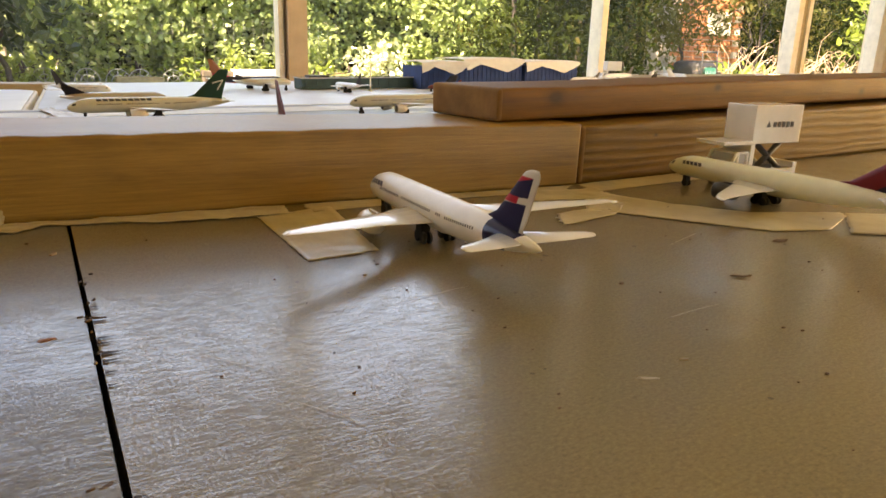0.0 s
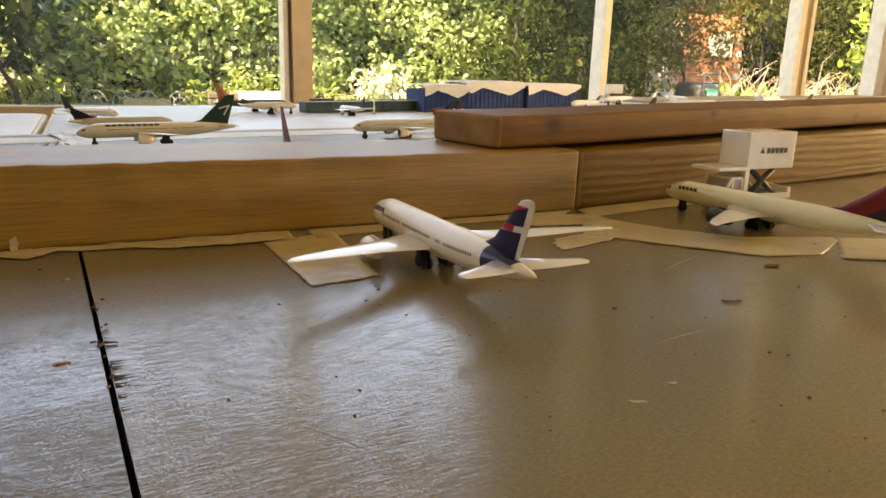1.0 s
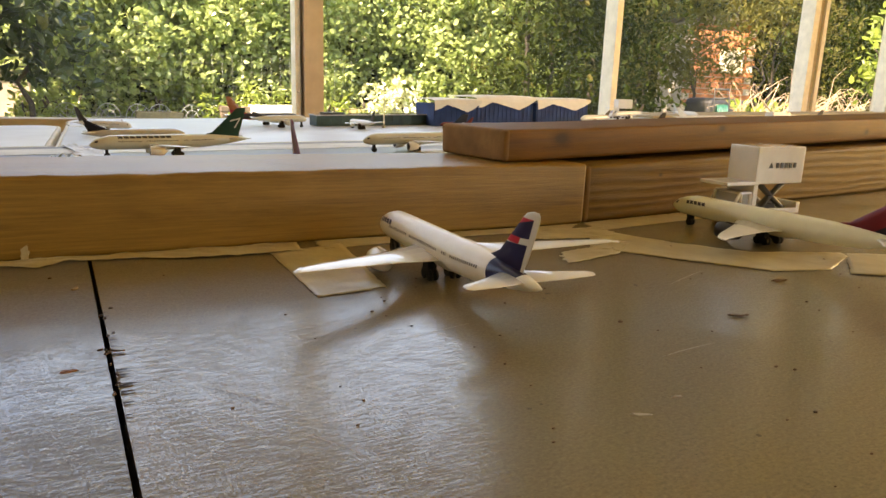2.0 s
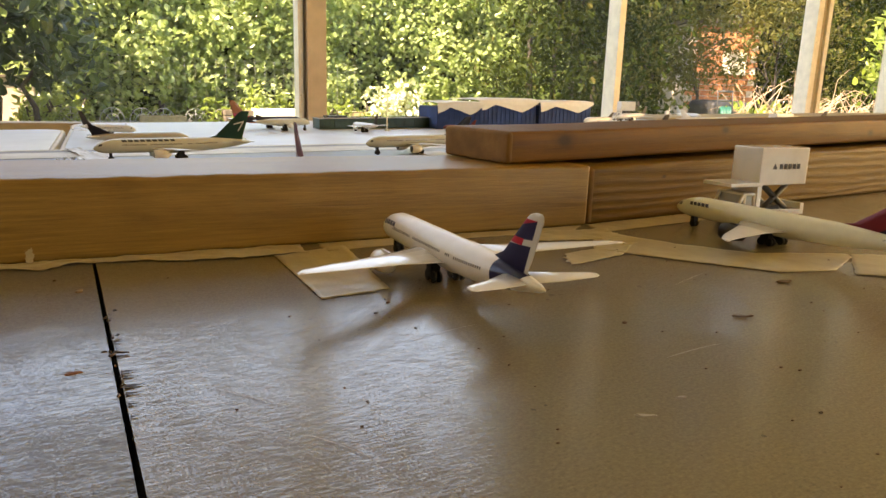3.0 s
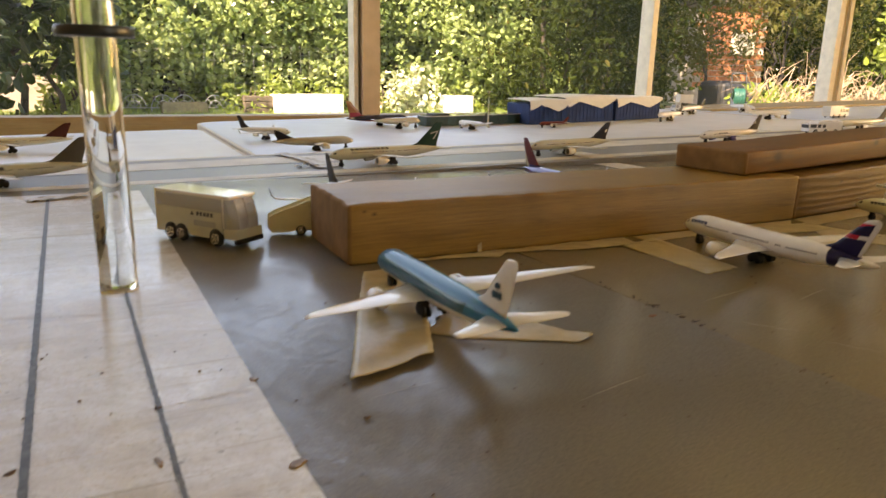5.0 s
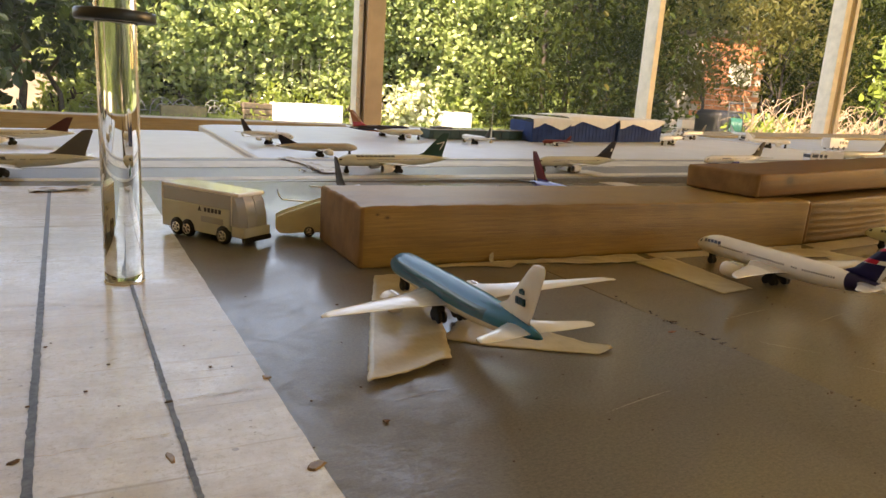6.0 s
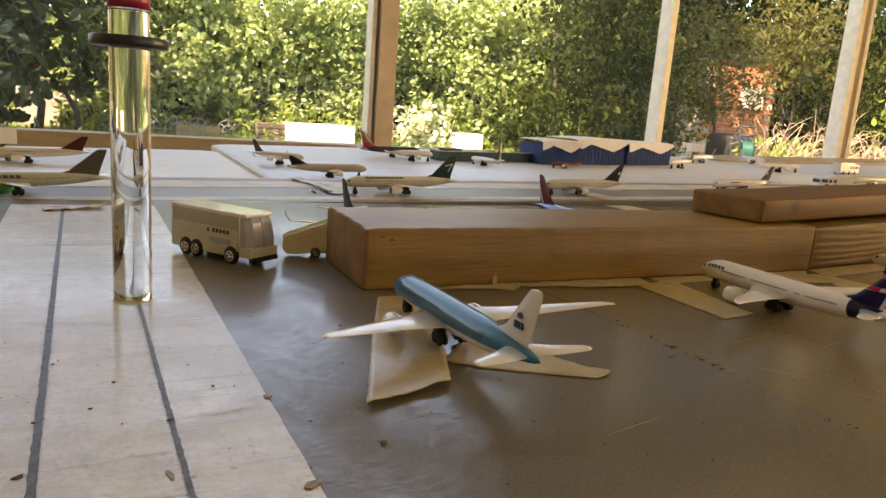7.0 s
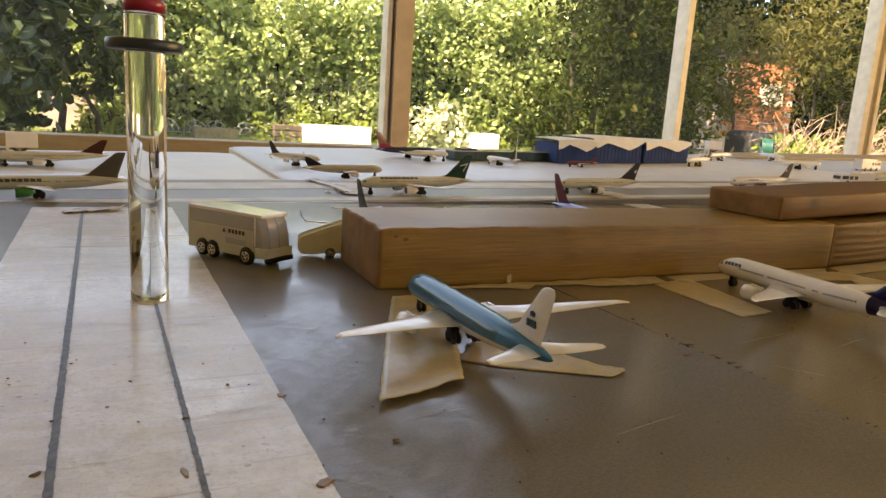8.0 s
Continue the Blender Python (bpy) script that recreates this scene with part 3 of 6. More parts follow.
def timber(name, label, material, place, size, bevel, taper=0.0, seed=0):
    """A sawn timber with worn edges; its front lower left corner at the place's origin, its top rising by taper."""
    bm = bmesh.new()
    length, depth, height = size
    box(bm, (0, 0, 0), size, bevel=bevel, seg=3)
    bmesh.ops.subdivide_edges(bm, edges=[e for e in bm.edges if abs(e.verts[0].co.y - e.verts[1].co.y) > 0.03], cuts=14, use_grid_fill=True)
    bmesh.ops.subdivide_edges(bm, edges=[e for e in bm.edges if e.calc_length() > 0.2], cuts=60, use_grid_fill=True)
    for v in bm.verts:
        c = v.co + Vector((seed, 0, 0))
        edge = 1.0 if min(v.co.y, depth - v.co.y) < 0.005 and v.co.z > height - 0.005 else 0.04
        up = v.co.z / height
        v.co.y += noise.noise(c * 9) * 0.0007 + edge * noise.noise(c * 45) * 0.0009
        if up > 0.3:
            v.co.z += noise.noise(c * 7 + Vector((5, 0, 0))) * 0.0006 - edge * 0.0012 * abs(noise.noise(c * 60))
        v.co.z += taper * v.co.x * up
        if v.co.x < 0.006:
            v.co.x += 0.0005 * noise.noise(c * 70)
            if up > 0.9 and seed == 0:
                v.co.z -= 0.0034 * max(0.0, noise.noise(Vector((seed, v.co.y * 55, 3.0)))) + 0.0016 * abs(noise.noise(Vector((7.0, v.co.y * 160, 1.0))))
                v.co.x += 0.002 * max(0.0, noise.noise(Vector((4.0, v.co.y * 80, 9.0))))
    for f in bm.faces:
        f.smooth = True
        if f.calc_center_median().x < 0.004:
            f.material_index = 1
    return solid(name, bm, [material, END_GRAIN], label, "timber", place=place)


timber("timber_beam", "pale pine beam with a rounded sawn end on the plywood", BEAM, Matrix.Identity(4), (0.3955, 0.083, 0.038), 0.0022)
timber("timber_beam", "yellow pine beam butted end to end, knotty face", BEAM_YELLOW, Matrix.Translation((0.3972, 0.0012, 0)) @ Matrix.Rotation(math.atan(0.135), 4, "Z"), (0.86, 0.083, 0.0364), 0.0028, 0.017, 3)
timber("timber_board", "brown board with a dark end lying on top of the beams", BOARD_WOOD, Matrix.Translation((0.341, 0.0095, 0.0385)) @ Matrix.Rotation(math.atan(0.13), 4, "Z") @ Matrix.Rotation(-0.018, 4, "Y"), (0.92, 0.069, 0.0195), 0.0026, 0.002, 7)


# ---- model aircraft ----
def section(chord, thick, n=7):
    """A closed aerofoil in (back, up)."""
    up, lo = [], []
    for i in range(n + 1):
        t = (1 - math.cos(math.pi * i / n)) / 2
        h = thick * (1.6 * math.sqrt(t) * (1 - t) + 0.14 * (1 - t) * t + 0.05 * (1 - t * 0.4))
        up.append((t * chord, h))
        lo.append((t * chord, -h * 0.6))
    return up + lo[::-1]


def surface(bm, stations, upright=False):
    """A wing, tailplane or fin through stations (span, leading-edge y, chord, rise, thickness)."""
    rings = []
    for s, y, c, h, th in stations:
        ring = []
        for back, up in section(c, th):
            ring.append((up, y - back, s) if upright else (s, y - back, h + up))
        rings.append(ring)
    loft(bm, rings)
    bmesh.ops.recalc_face_normals(bm, faces=bm.faces)


def hull(f, r, hc):
    """Radius and centre height of the fuselage at fraction f from the nose."""
    prof = [(0, 0.02), (0.006, 0.24), (0.02, 0.46), (0.045, 0.70), (0.08, 0.89), (0.12, 0.98), (0.16, 1.0), (0.62, 1.0), (0.70, 0.95), (0.78, 0.82), (0.86, 0.61), (0.93, 0.39), (0.98, 0.2), (1.0, 0.05)]
    lift = [(0, -0.3), (0.05, -0.16), (0.12, 0.0), (0.62, 0.0), (0.8, 0.1), (1.0, 0.24)]
    at = lambda table: float(np.interp(f, [a for a, _ in table], [b for _, b in table]))
    return at(prof) * r, hc + at(lift) * r


def on_hull(f, z_off, side, L, r, hc, proud=1.012):
    rr, zc = hull(f, r, hc)
    rr *= proud
    dz = max(-0.98, min(0.98, z_off * r / rr))
    return Vector((side * rr * math.sqrt(1 - dz * dz), L / 2 - f * L, zc + dz * rr))


def patch(bm, f0, f1, z0, z1, side, L, r, hc, shear=0.0):
    """A printed mark on the hull's side, between fractions f0..f1 and heights z0..z1 (in hull radii)."""
    k = 3
    grid = [[bm.verts.new(on_hull(f0 + (f1 - f0) * i / k + shear * j / 2, z0 + (z1 - z0) * j / 2, side, L, r, hc)) for j in range(3)] for i in range(k + 1)]
    for i in range(k):
        for j in range(2):
            q = (grid[i][j], grid[i + 1][j], grid[i + 1][j + 1], grid[i][j + 1])
            bm.faces.new(q if side < 0 else q[::-1])


def airliner(label, nose, tail, span, z=0.0, r=0.0066, hc=0.0165, hull_mat=None, wing_mat=None, fin_mat=None, engine_mat=None, stab_mat=None,
             fin_top=0.041, wide=True, engines=2, winglet=0.0, title=None, title_at=(0.09, 0.2, 0.18, 0.55), windows=True, gear_mat=None, detail=True, rise=0.0025, gear_f=0.47, wheel=0.0029, lean=0.0, tilt=0.0, sweep=None, aft=0.0, name="model_airliner"):
    """A die-cast airliner from nose to tail (decimetres on the plan). All its parts stand under one root."""
    n, t = Vector((nose[0], nose[1], 0)) * DM, Vector((tail[0], tail[1], 0)) * DM
    L, d = (n - t).length, (n - t).normalized()
    mid = (n + t) / 2
    root = thing(name, label, "model airplane", Matrix.Translation((mid.x, mid.y, z)) @ Matrix.Rotation(-lean, 4, "Y") @ Matrix.Rotation(math.atan2(-d.x, d.y), 4, "Z") @ Matrix.Rotation(radians(tilt), 4, "X"), "model airplanes on the tables")
    hull_mat, wing_mat = hull_mat or WHITE_TOY, wing_mat or WHITE_TOY
    seg = 24 if detail else 12
    yf = lambda f: L / 2 - f * L
    bm = bmesh.new()
    fs = [0, 0.006, 0.02, 0.045, 0.08, 0.12, 0.16, 0.3, 0.45, 0.62, 0.7, 0.78, 0.86, 0.93, 0.98, 1.0]
    ring_y(bm, [(yf(f), hull(f, r, hc)[0], 0, hull(f, r, hc)[1]) for f in fs], seg)
    # belly fairing
    ring_y(bm, [(yf(f), r * q, 0, hc - r * 0.32) for f, q in ((0.34, 0.1), (0.37, 0.6), (0.42, 0.82), (0.55, 0.82), (0.6, 0.6), (0.63, 0.1))], seg)
    part("fuselage", bm, hull_mat, root)
    half, wz = span / 2, hc - r * 0.45
    tip_le = sweep or (0.6 if wide else 0.545)
    tip_rise = rise
    for s in (-1, 1):
        bm = bmesh.new()
        st = [(s * r * 0.55, yf(0.335), L * 0.215, wz, 0.0028), (s * half * 0.36, yf(0.335 + (tip_le - 0.335) * 0.38), L * 0.125, wz + tip_rise * 0.3, 0.0019),
              (s * half * 0.8, yf(0.335 + (tip_le - 0.335) * 0.8), L * 0.065, wz + tip_rise * 0.75, 0.0012), (s * half * 0.95, yf(tip_le - 0.002), L * 0.04, wz + tip_rise * 0.97, 0.0009), (s * half, yf(tip_le + 0.03), L * 0.018, wz + tip_rise, 0.0006)]
        if winglet:
            st[-1] = (s * half * 0.985, yf(tip_le + 0.012), L * 0.034, wz + tip_rise + winglet * 0.35, 0.0008)
            st.append((s * half, yf(tip_le + 0.03), L * 0.016, wz + tip_rise + winglet, 0.0005))
        surface(bm, st)
        part("wing", bm, wing_mat, root)
        bm = bmesh.new()
        zs = hc + r * 0.28
        sh = span * (0.18 if wide else 0.19)
        surface(bm, [(s * r * 0.2, yf(0.855 + aft), L * 0.11, zs, 0.0018), (s * sh * 0.5, yf(0.908 + aft), L * 0.077, zs + 0.0006, 0.0014), (s * sh * 0.93, yf(0.95 + aft), L * 0.045, zs + 0.0012, 0.001), (s * sh, yf(0.965 + aft), L * 0.024, zs + 0.0014, 0.0006)])
        part("tailplane", bm, stab_mat or wing_mat, root)
        for e in range(engines // 2):
            ex, ef = s * half * (0.31 if engines == 2 else (0.3, 0.55)[e]), ((0.315 if wide else 0.345) if engines == 2 else (0.33, 0.43)[e])
            er = r * (0.66 if wide else 0.7) * (1 if engines == 2 else 0.66)
            ez = max(er * 1.06 + 0.0008, wz - er * 0.95)
            bm = bmesh.new()
            ring_y(bm, [(yf(ef + a), er * q, ex, ez) for a, q in ((0.012, 0.6), (0.002, 0.86), (0.0, 0.95), (0.006, 1.02), (0.03, 1.05), (0.06, 0.95), (0.088, 0.72), (0.089, 0.5), (0.11, 0.12))], 16 if detail else 10)
            box(bm, (ex - 0.0006, yf(ef + 0.1), ez + er * 0.5), (ex + 0.0006, yf(ef + 0.03), wz + 0.0012))
            eng = part("engine", bm, engine_mat or wing_mat, root)
            bm = bmesh.new()
            ring_y(bm, [(yf(ef + a), er * q, ex, ez) for a, q in ((-0.0008, 0.0), (0.001, 0.84), (0.004, 0.84))], 16 if detail else 10)
            part("intake", bm, BLACK, eng)
    bm = bmesh.new()
    top = fin_top
    base = hc + r * 0.35
    deck = hc + r * 0.82
    rise_f = top - deck
    if wide:
        fin = [(base, 0.80, 0.14, 0.0016), (deck, 0.77, 0.172, 0.0018), (deck + rise_f * 0.17, 0.825, 0.132, 0.0017), (deck + rise_f * 0.88, 0.928, 0.072, 0.0013), (deck + rise_f * 0.96, 0.943, 0.056, 0.0011), (top, 0.965, 0.028, 0.0006)]
    else:
        fin = [(base, 0.80, 0.14, 0.0014), (deck, 0.69, 0.25, 0.0013), (deck + rise_f * 0.1, 0.76, 0.185, 0.0016), (deck + rise_f * 0.95, 0.925, 0.068, 0.0012), (top, 0.945, 0.045, 0.0007)]
    surface(bm, [(h, yf(f + aft), L * c, 0, th) for h, f, c, th in fin], upright=True)
    part("fin", bm, fin_mat or hull_mat, root)
    # landing gear
    gm = gear_mat or TYRE
    wr = min(wheel, hc * 0.2)
    for gx, gf, fat in ((0, 0.1, 1), (-r * 0.75, gear_f, 2), (r * 0.75, gear_f, 2)):
        bm = bmesh.new()
        tube(bm, [(gx, yf(gf), hc - r * 0.5), (gx, yf(gf), wr)], 0.0011 * fat, 8)
        box(bm, (gx - 0.0021, yf(gf) - 0.0012 * fat, wr * 0.9), (gx + 0.0021, yf(gf) + 0.0016 * fat, hc - r * 0.7), bevel=0.0004)  # leg doors
        for dy in ((0,) if fat == 1 else (-0.0026, 0.0026)):
            for dx in (-0.0013, 0.0013):
                wheel_x(bm, (gx + dx, yf(gf) + dy, wr), wr, 0.0014, 12)
        part("landing_gear", bm, gm, root)
    if windows and detail:
        bm = bmesh.new()
        for s in (-1, 1):
            f = 0.17
            while f < 0.76:
                if not (0.31 < f < 0.335 or 0.53 < f < 0.56 or 0.6 < f < 0.615):
                    patch(bm, f, f + 0.0052, 0.1, 0.26, s, L, r, hc)
                f += 0.0105
        part("window_print", bm, BLACK, root)
    if detail:
        bm = bmesh.new()
        for s in (-1, 1):
            patch(bm, 0.03, 0.05, 0.22, 0.48, s, L, r, hc, 0.004)
        part("cockpit_print", bm, BLACK, root)
    if title:
        mt, count = title
        f0, f1, z0, z1 = title_at
        bm = bmesh.new()
        for s in (-1, 1):
            for i in range(count):
                a = f0 + (f1 - f0) * i / count
                b = a + (f1 - f0) / count * 0.8
                patch(bm, a, b, z0, z1, s, L, r, hc, -0.006)
        part("title_print", bm, mt, root, "dark printed side marks")
    return root


INDIGO, RED, WHITE_P = (0.012, 0.009, 0.05), (0.42, 0.015, 0.035), (0.58, 0.57, 0.55)
INDIGO_LENGTH = 0.1441
indigo_hull = livery("white_enamel_with_indigo_tail", (0.8, 0.79, 0.77), [(INDIGO, [(0, -1, 0.1, 0.3 * INDIGO_LENGTH + 0.00165), (0, 1, 1.2, -0.0395)])], rough=0.4, coat=0.3)
# indigo with a white tip, two red blocks on a slant and a white trailing edge
indigo_fin = livery("indigo_fin_with_red_flashes", INDIGO, [
    (RED, [(0, 0.25, 1, 0.0218)]), (WHITE_P, [(0, 0.0, 1, 0.0384)]),
    (WHITE_P, [(0, -0.1, -1, -0.0252), (0, 0.06, 1, 0.0251)]),
    (RED, [(0, 0, -1, -0.0312), (0, 0, 1, 0.0284), (0, -1, -0.5, 0.0305), (0, 1, 0.5, -0.043)]),
    (WHITE_P, [(0, -1, -0.378, 0.0514)])], rough=0.5, coat=0.1)
airliner("white model airliner with an indigo and red tail", (2.524, -0.199), (2.52, -1.64), 0.1436, r=0.0073, hc=0.0142, rise=0.006, lean=0.012, sweep=0.632, aft=-0.018, hull_mat=indigo_hull, fin_mat=indigo_fin, fin_top=0.0412, title=(NAVY_PRINT, 5), title_at=(0.075, 0.185, 0.3, 0.58), gear_f=0.47, wheel=0.0026, windows=True)

SKY_BLUE, SKY_DARK = (0.01, 0.16, 0.33), (0.008, 0.085, 0.13)
sky_hull = livery("sky_blue_over_white_enamel", (0.78, 0.77, 0.74), [(SKY_BLUE, [(0, 0.03, 1, 0.0122)]), (SKY_DARK, [(0, 0.03, 1, 0.0128), (0, 0, -1, -0.0190), (0, 1, 0.3, -0.034)])], rough=0.45, coat=0.6, polish=0.025)
TEAL_PRINT = plain("teal_blue_print", (0.01, 0.06, 0.1), 0.4, scale=300, bump_by=0)
sky_fin = livery("white_fin_enamel", (0.74, 0.72, 0.68))
blue_plane = airliner("sky-blue model airliner with white wings and tail", (0.099, -0.32), (0.1, -1.775), 0.1420, z=0.0014, r=0.0073, hc=0.0147, rise=0.009, lean=0.045, tilt=-1.4, sweep=0.648, hull_mat=sky_hull, fin_mat=sky_fin, fin_top=0.0438, windows=False)
bm = bmesh.new()
for i, (y, z, w, h) in enumerate(((-0.0560, 0.0272, 0.0014, 0.0028), (-0.0582, 0.0272, 0.0012, 0.0028), (-0.0605, 0.0272, 0.0019, 0.0028), (-0.0592, 0.0306, 0.0028, 0.0007), (-0.0581, 0.0315, 0.0006, 0.001), (-0.0592, 0.0317, 0.0006, 0.0014), (-0.0603, 0.0315, 0.0006, 0.001))):
    for s in (-1, 1):
        box(bm, (s * 0.00115 - 0.0004, y - w / 2, z - h / 2), (s * 0.00115 + 0.0004, y + w / 2, z + h / 2))
part("tail_mark", bm, TEAL_PRINT, blue_plane, "dark blue plain mark under a small crown shape")
bm = bmesh.new()
for s in (-1, 1):
    f = 0.2
    while f < 0.72:
        patch(bm, f, f + 0.005, 0.12, 0.24, s, 0.1455, 0.0073, 0.0147)
        f += 0.011
part("window_print", bm, NAVY_PRINT, blue_plane)

navy_red_fin = livery("dark_red_and_navy_fin", (0.022, 0.018, 0.03), [((0.16, 0.015, 0.02), [(0, 0.6, 1, -0.014)])])
airliner("cream-white long model airliner with a blue and red tail", (4.62, -0.09), (4.66, -1.66), 0.118, r=0.0068, hc=0.0131, gear_f=0.47, wheel=0.0023, hull_mat=livery("ivory_toy_enamel", (0.76, 0.77, 0.64)), fin_mat=navy_red_fin, fin_top=0.040, wide=False, title=(BLACK, 5), title_at=(0.105, 0.205, 0.26, 0.56), rise=0.0, windows=False, engine_mat=ENGINE_GREY)

green_fin = livery("dark_green_fin", (0.012, 0.045, 0.032), [(WHITE_P, [(0, 1, 0.62, -0.0462), (0, -1, -0.62, 0.0446), (0, 0, 1, 0.0285), (0, 0, -1, -0.0385)]), (WHITE_P, [(0, 0.25, 1, 0.0203), (0, -0.25, -1, -0.0218), (0, -1, 0, 0.0585), (0, 1, 0.2, -0.0622)])])
navy_fin = livery("navy_fin", (0.012, 0.012, 0.022), [(WHITE_P, [(0, 0, 1, 0.0285), (0, 0, -1, -0.033), (0, 1, 0.4, -0.0505), (0, -1, -0.4, 0.047)])])
brown_hull = livery("grey_brown_enamel", (0.4, 0.36, 0.28))
grey_fin = livery("charcoal_fin", (0.05, 0.05, 0.055))
striped_fin = livery("dark_red_fin_with_pale_stripe", (0.13, 0.018, 0.03), [((0.04, 0.04, 0.2), [(0, 0, -1, -0.026)]), ((0.55, 0.5, 0.45), [(0, -1, -0.6, 0.0325), (0, 1, 0.6, -0.0365)]), ((0.03, 0.025, 0.03), [(0, -1, -0.6, 0.0365)])])
blue_hull = livery("blue_enamel", (0.1, 0.075, 0.3), [((0.5, 0.2, 0.1), [(0, 0, -1, -0.0125)])])
orange_fin = livery("orange_red_fin", (0.3, 0.12, 0.055), [((0.3, 0.03, 0.05), [(0, 0, -1, -0.03)])])
navy_hull = livery("dark_navy_hull", (0.035, 0.033, 0.05), [((0.4, 0.1, 0.05), [(0, 0, -1, -0.0125)])])
mottled_fin = livery("grey_brown_mottled_fin", (0.07, 0.065, 0.055), [((0.3, 0.26, 0.2), [(0, -0.4, 1, 0.049), (0, 0.4, -1, -0.019)])])
dark_red_fin = livery("dark_red_fin", (0.06, 0.017, 0.016))


def on_mid(label, nose, tail, span, **kw):
    return airliner(label, nose, tail, span, mid_z((nose[0] + tail[0]) / 2) + 0.0008, lean=0.015, **kw)


def on_far(label, nose, tail, span, **kw):
    return airliner(label, nose, tail, span, far_z((nose[0] + tail[0]) / 2) + 0.0002, lean=0.02, **kw)


on_mid("white model airliner with a dark green tail", (1.15, 4.15), (2.68, 4.2), 0.132, r=0.0072, hc=0.0156, hull_mat=CREAM_TOY, fin_mat=green_fin, fin_top=0.0495, wide=False, gear_f=0.53, title=(BLACK, 9), title_at=(0.17, 0.5, 0.56, 0.86))
on_mid("white model airliner with a dark navy tail", (3.95, 4.1), (5.35, 4.15), 0.125, r=0.0068, hc=0.0150, hull_mat=CREAM_TOY, fin_mat=navy_fin, fin_top=0.043, wide=False, title=(GREY_TOY, 6), title_at=(0.2, 0.4, 0.3, 0.6))
on_mid("white model airliner with a navy tail and purple engines", (7.38, 4.42), (8.95, 4.58), 0.12, r=0.0065, hc=0.0145, fin_mat=navy_fin, engine_mat=PURPLE_TOY, fin_top=0.043, title=(NAVY_PRINT, 6), title_at=(0.25, 0.4, 0.1, 0.45))
on_mid("cream model airliner behind the crew van", (11.75, 5.15), (13.4, 5.2), 0.12, hull_mat=CREAM_TOY, fin_mat=grey_fin, fin_top=0.045, detail=False)
# the cream hull's shade is put into its grey-green colour
on_mid("cream model airliner with hull shade put into its colour, grey-brown tail, green engines", (-2.9, 4.02), (-1.37, 4.15), 0.13, r=0.0068, hc=0.0158, hull_mat=livery("shaded_cream_enamel", (0.4, 0.41, 0.35)), fin_mat=mottled_fin, engine_mat=GREEN_TOY, fin_top=0.046, wide=False, title=(BLACK, 8), title_at=(0.22, 0.5, 0.2, 0.62))
on_far("grey-brown model airliner with a charcoal tail", (2.32, 6.68), (1.05, 6.72), 0.11, r=0.0064, hc=0.015, hull_mat=brown_hull, fin_mat=navy_fin, fin_top=0.033, wide=False, detail=False)
on_far("white four-engined model airliner with a charcoal tail", (1.72, 8.3), (0.95, 8.98), 0.118, r=0.006, hc=0.0165, fin_mat=grey_fin, fin_top=0.042, engines=4, winglet=0.006)
airliner("white model airliner with a black tail behind the beam", (0.66, 0.95), (0.5, 2.12), 0.136, 0.0002, r=0.0062, hc=0.0155, fin_mat=grey_fin, fin_top=0.044, winglet=0.008)
airliner("blue model airliner with a red and orange striped tail", (2.66, 1.03), (2.65, 2.25), 0.140, 0.0002, r=0.0066, hc=0.019, hull_mat=blue_hull, wing_mat=GREY_TOY, fin_mat=striped_fin, fin_top=0.052, wide=False, winglet=0.006, stab_mat=ENGINE_GREY)
airliner("white model airliner with a purple tail behind the board", (6.1, 1.3), (5.15, 2.1), 0.11, 0.0002, hull_mat=WHITE_TOY, fin_mat=PURPLE_TOY, fin_top=0.043, detail=False)
airliner("white model airliner with a charcoal tail behind the board", (9.6, 1.6), (8.5, 2.4), 0.11, 0.0002, fin_mat=grey_fin, fin_top=0.043, detail=False)
# by the far tables' terminal
on_far("dark navy model airliner with an orange-red tail", (4.95, 10.65), (3.5, 10.6), 0.12, hull_mat=navy_hull, fin_mat=orange_fin, fin_top=0.055, wide=False, detail=False)
on_far("white model airliner with short wings", (4.85, 9.75), (3.8, 9.7), 0.1, hull_mat=CREAM_TOY, fin_mat=grey_fin, fin_top=0.03, wide=False, detail=False)
on_far("small white model airliner facing the terminal", (5.6, 9.4), (5.75, 8.45), 0.085, r=0.005, hc=0.013, fin_mat=ENGINE_GREY, fin_top=0.036, detail=False)
on_far("small red model airliner by the terminal", (7.2, 8.75), (7.85, 8.6), 0.06, r=0.004, hc=0.009, hull_mat=livery("red_enamel", (0.18, 0.045, 0.04)), fin_top=0.022, detail=False)
on_far("white model airliner beside the terminal", (10.7, 8.95), (11.7, 9.2), 0.09, fin_mat=grey_fin, fin_top=0.032, detail=False)
on_far("white model airliner with a black tail beside the terminal", (13.0, 10.6), (14.2, 10.9), 0.1, fin_mat=grey_fin, fin_top=0.040, detail=False)
on_far("white model airliner facing the tables", (15.4, 10.2), (15.6, 11.3), 0.11, r=0.006, fin_mat=GREY_TOY, fin_top=0.040, detail=False)
on_far("white model airliner with a pale tail", (14.5, 8.35), (13.1, 8.6), 0.1, fin_mat=WHITE_TOY, fin_top=0.04, detail=False)
on_far("white model airliner with a dark red tail", (-3.2, 8.3), (-1.64, 8.25), 0.12, hull_mat=CREAM_TOY, fin_mat=dark_red_fin, fin_top=0.042, wide=False)


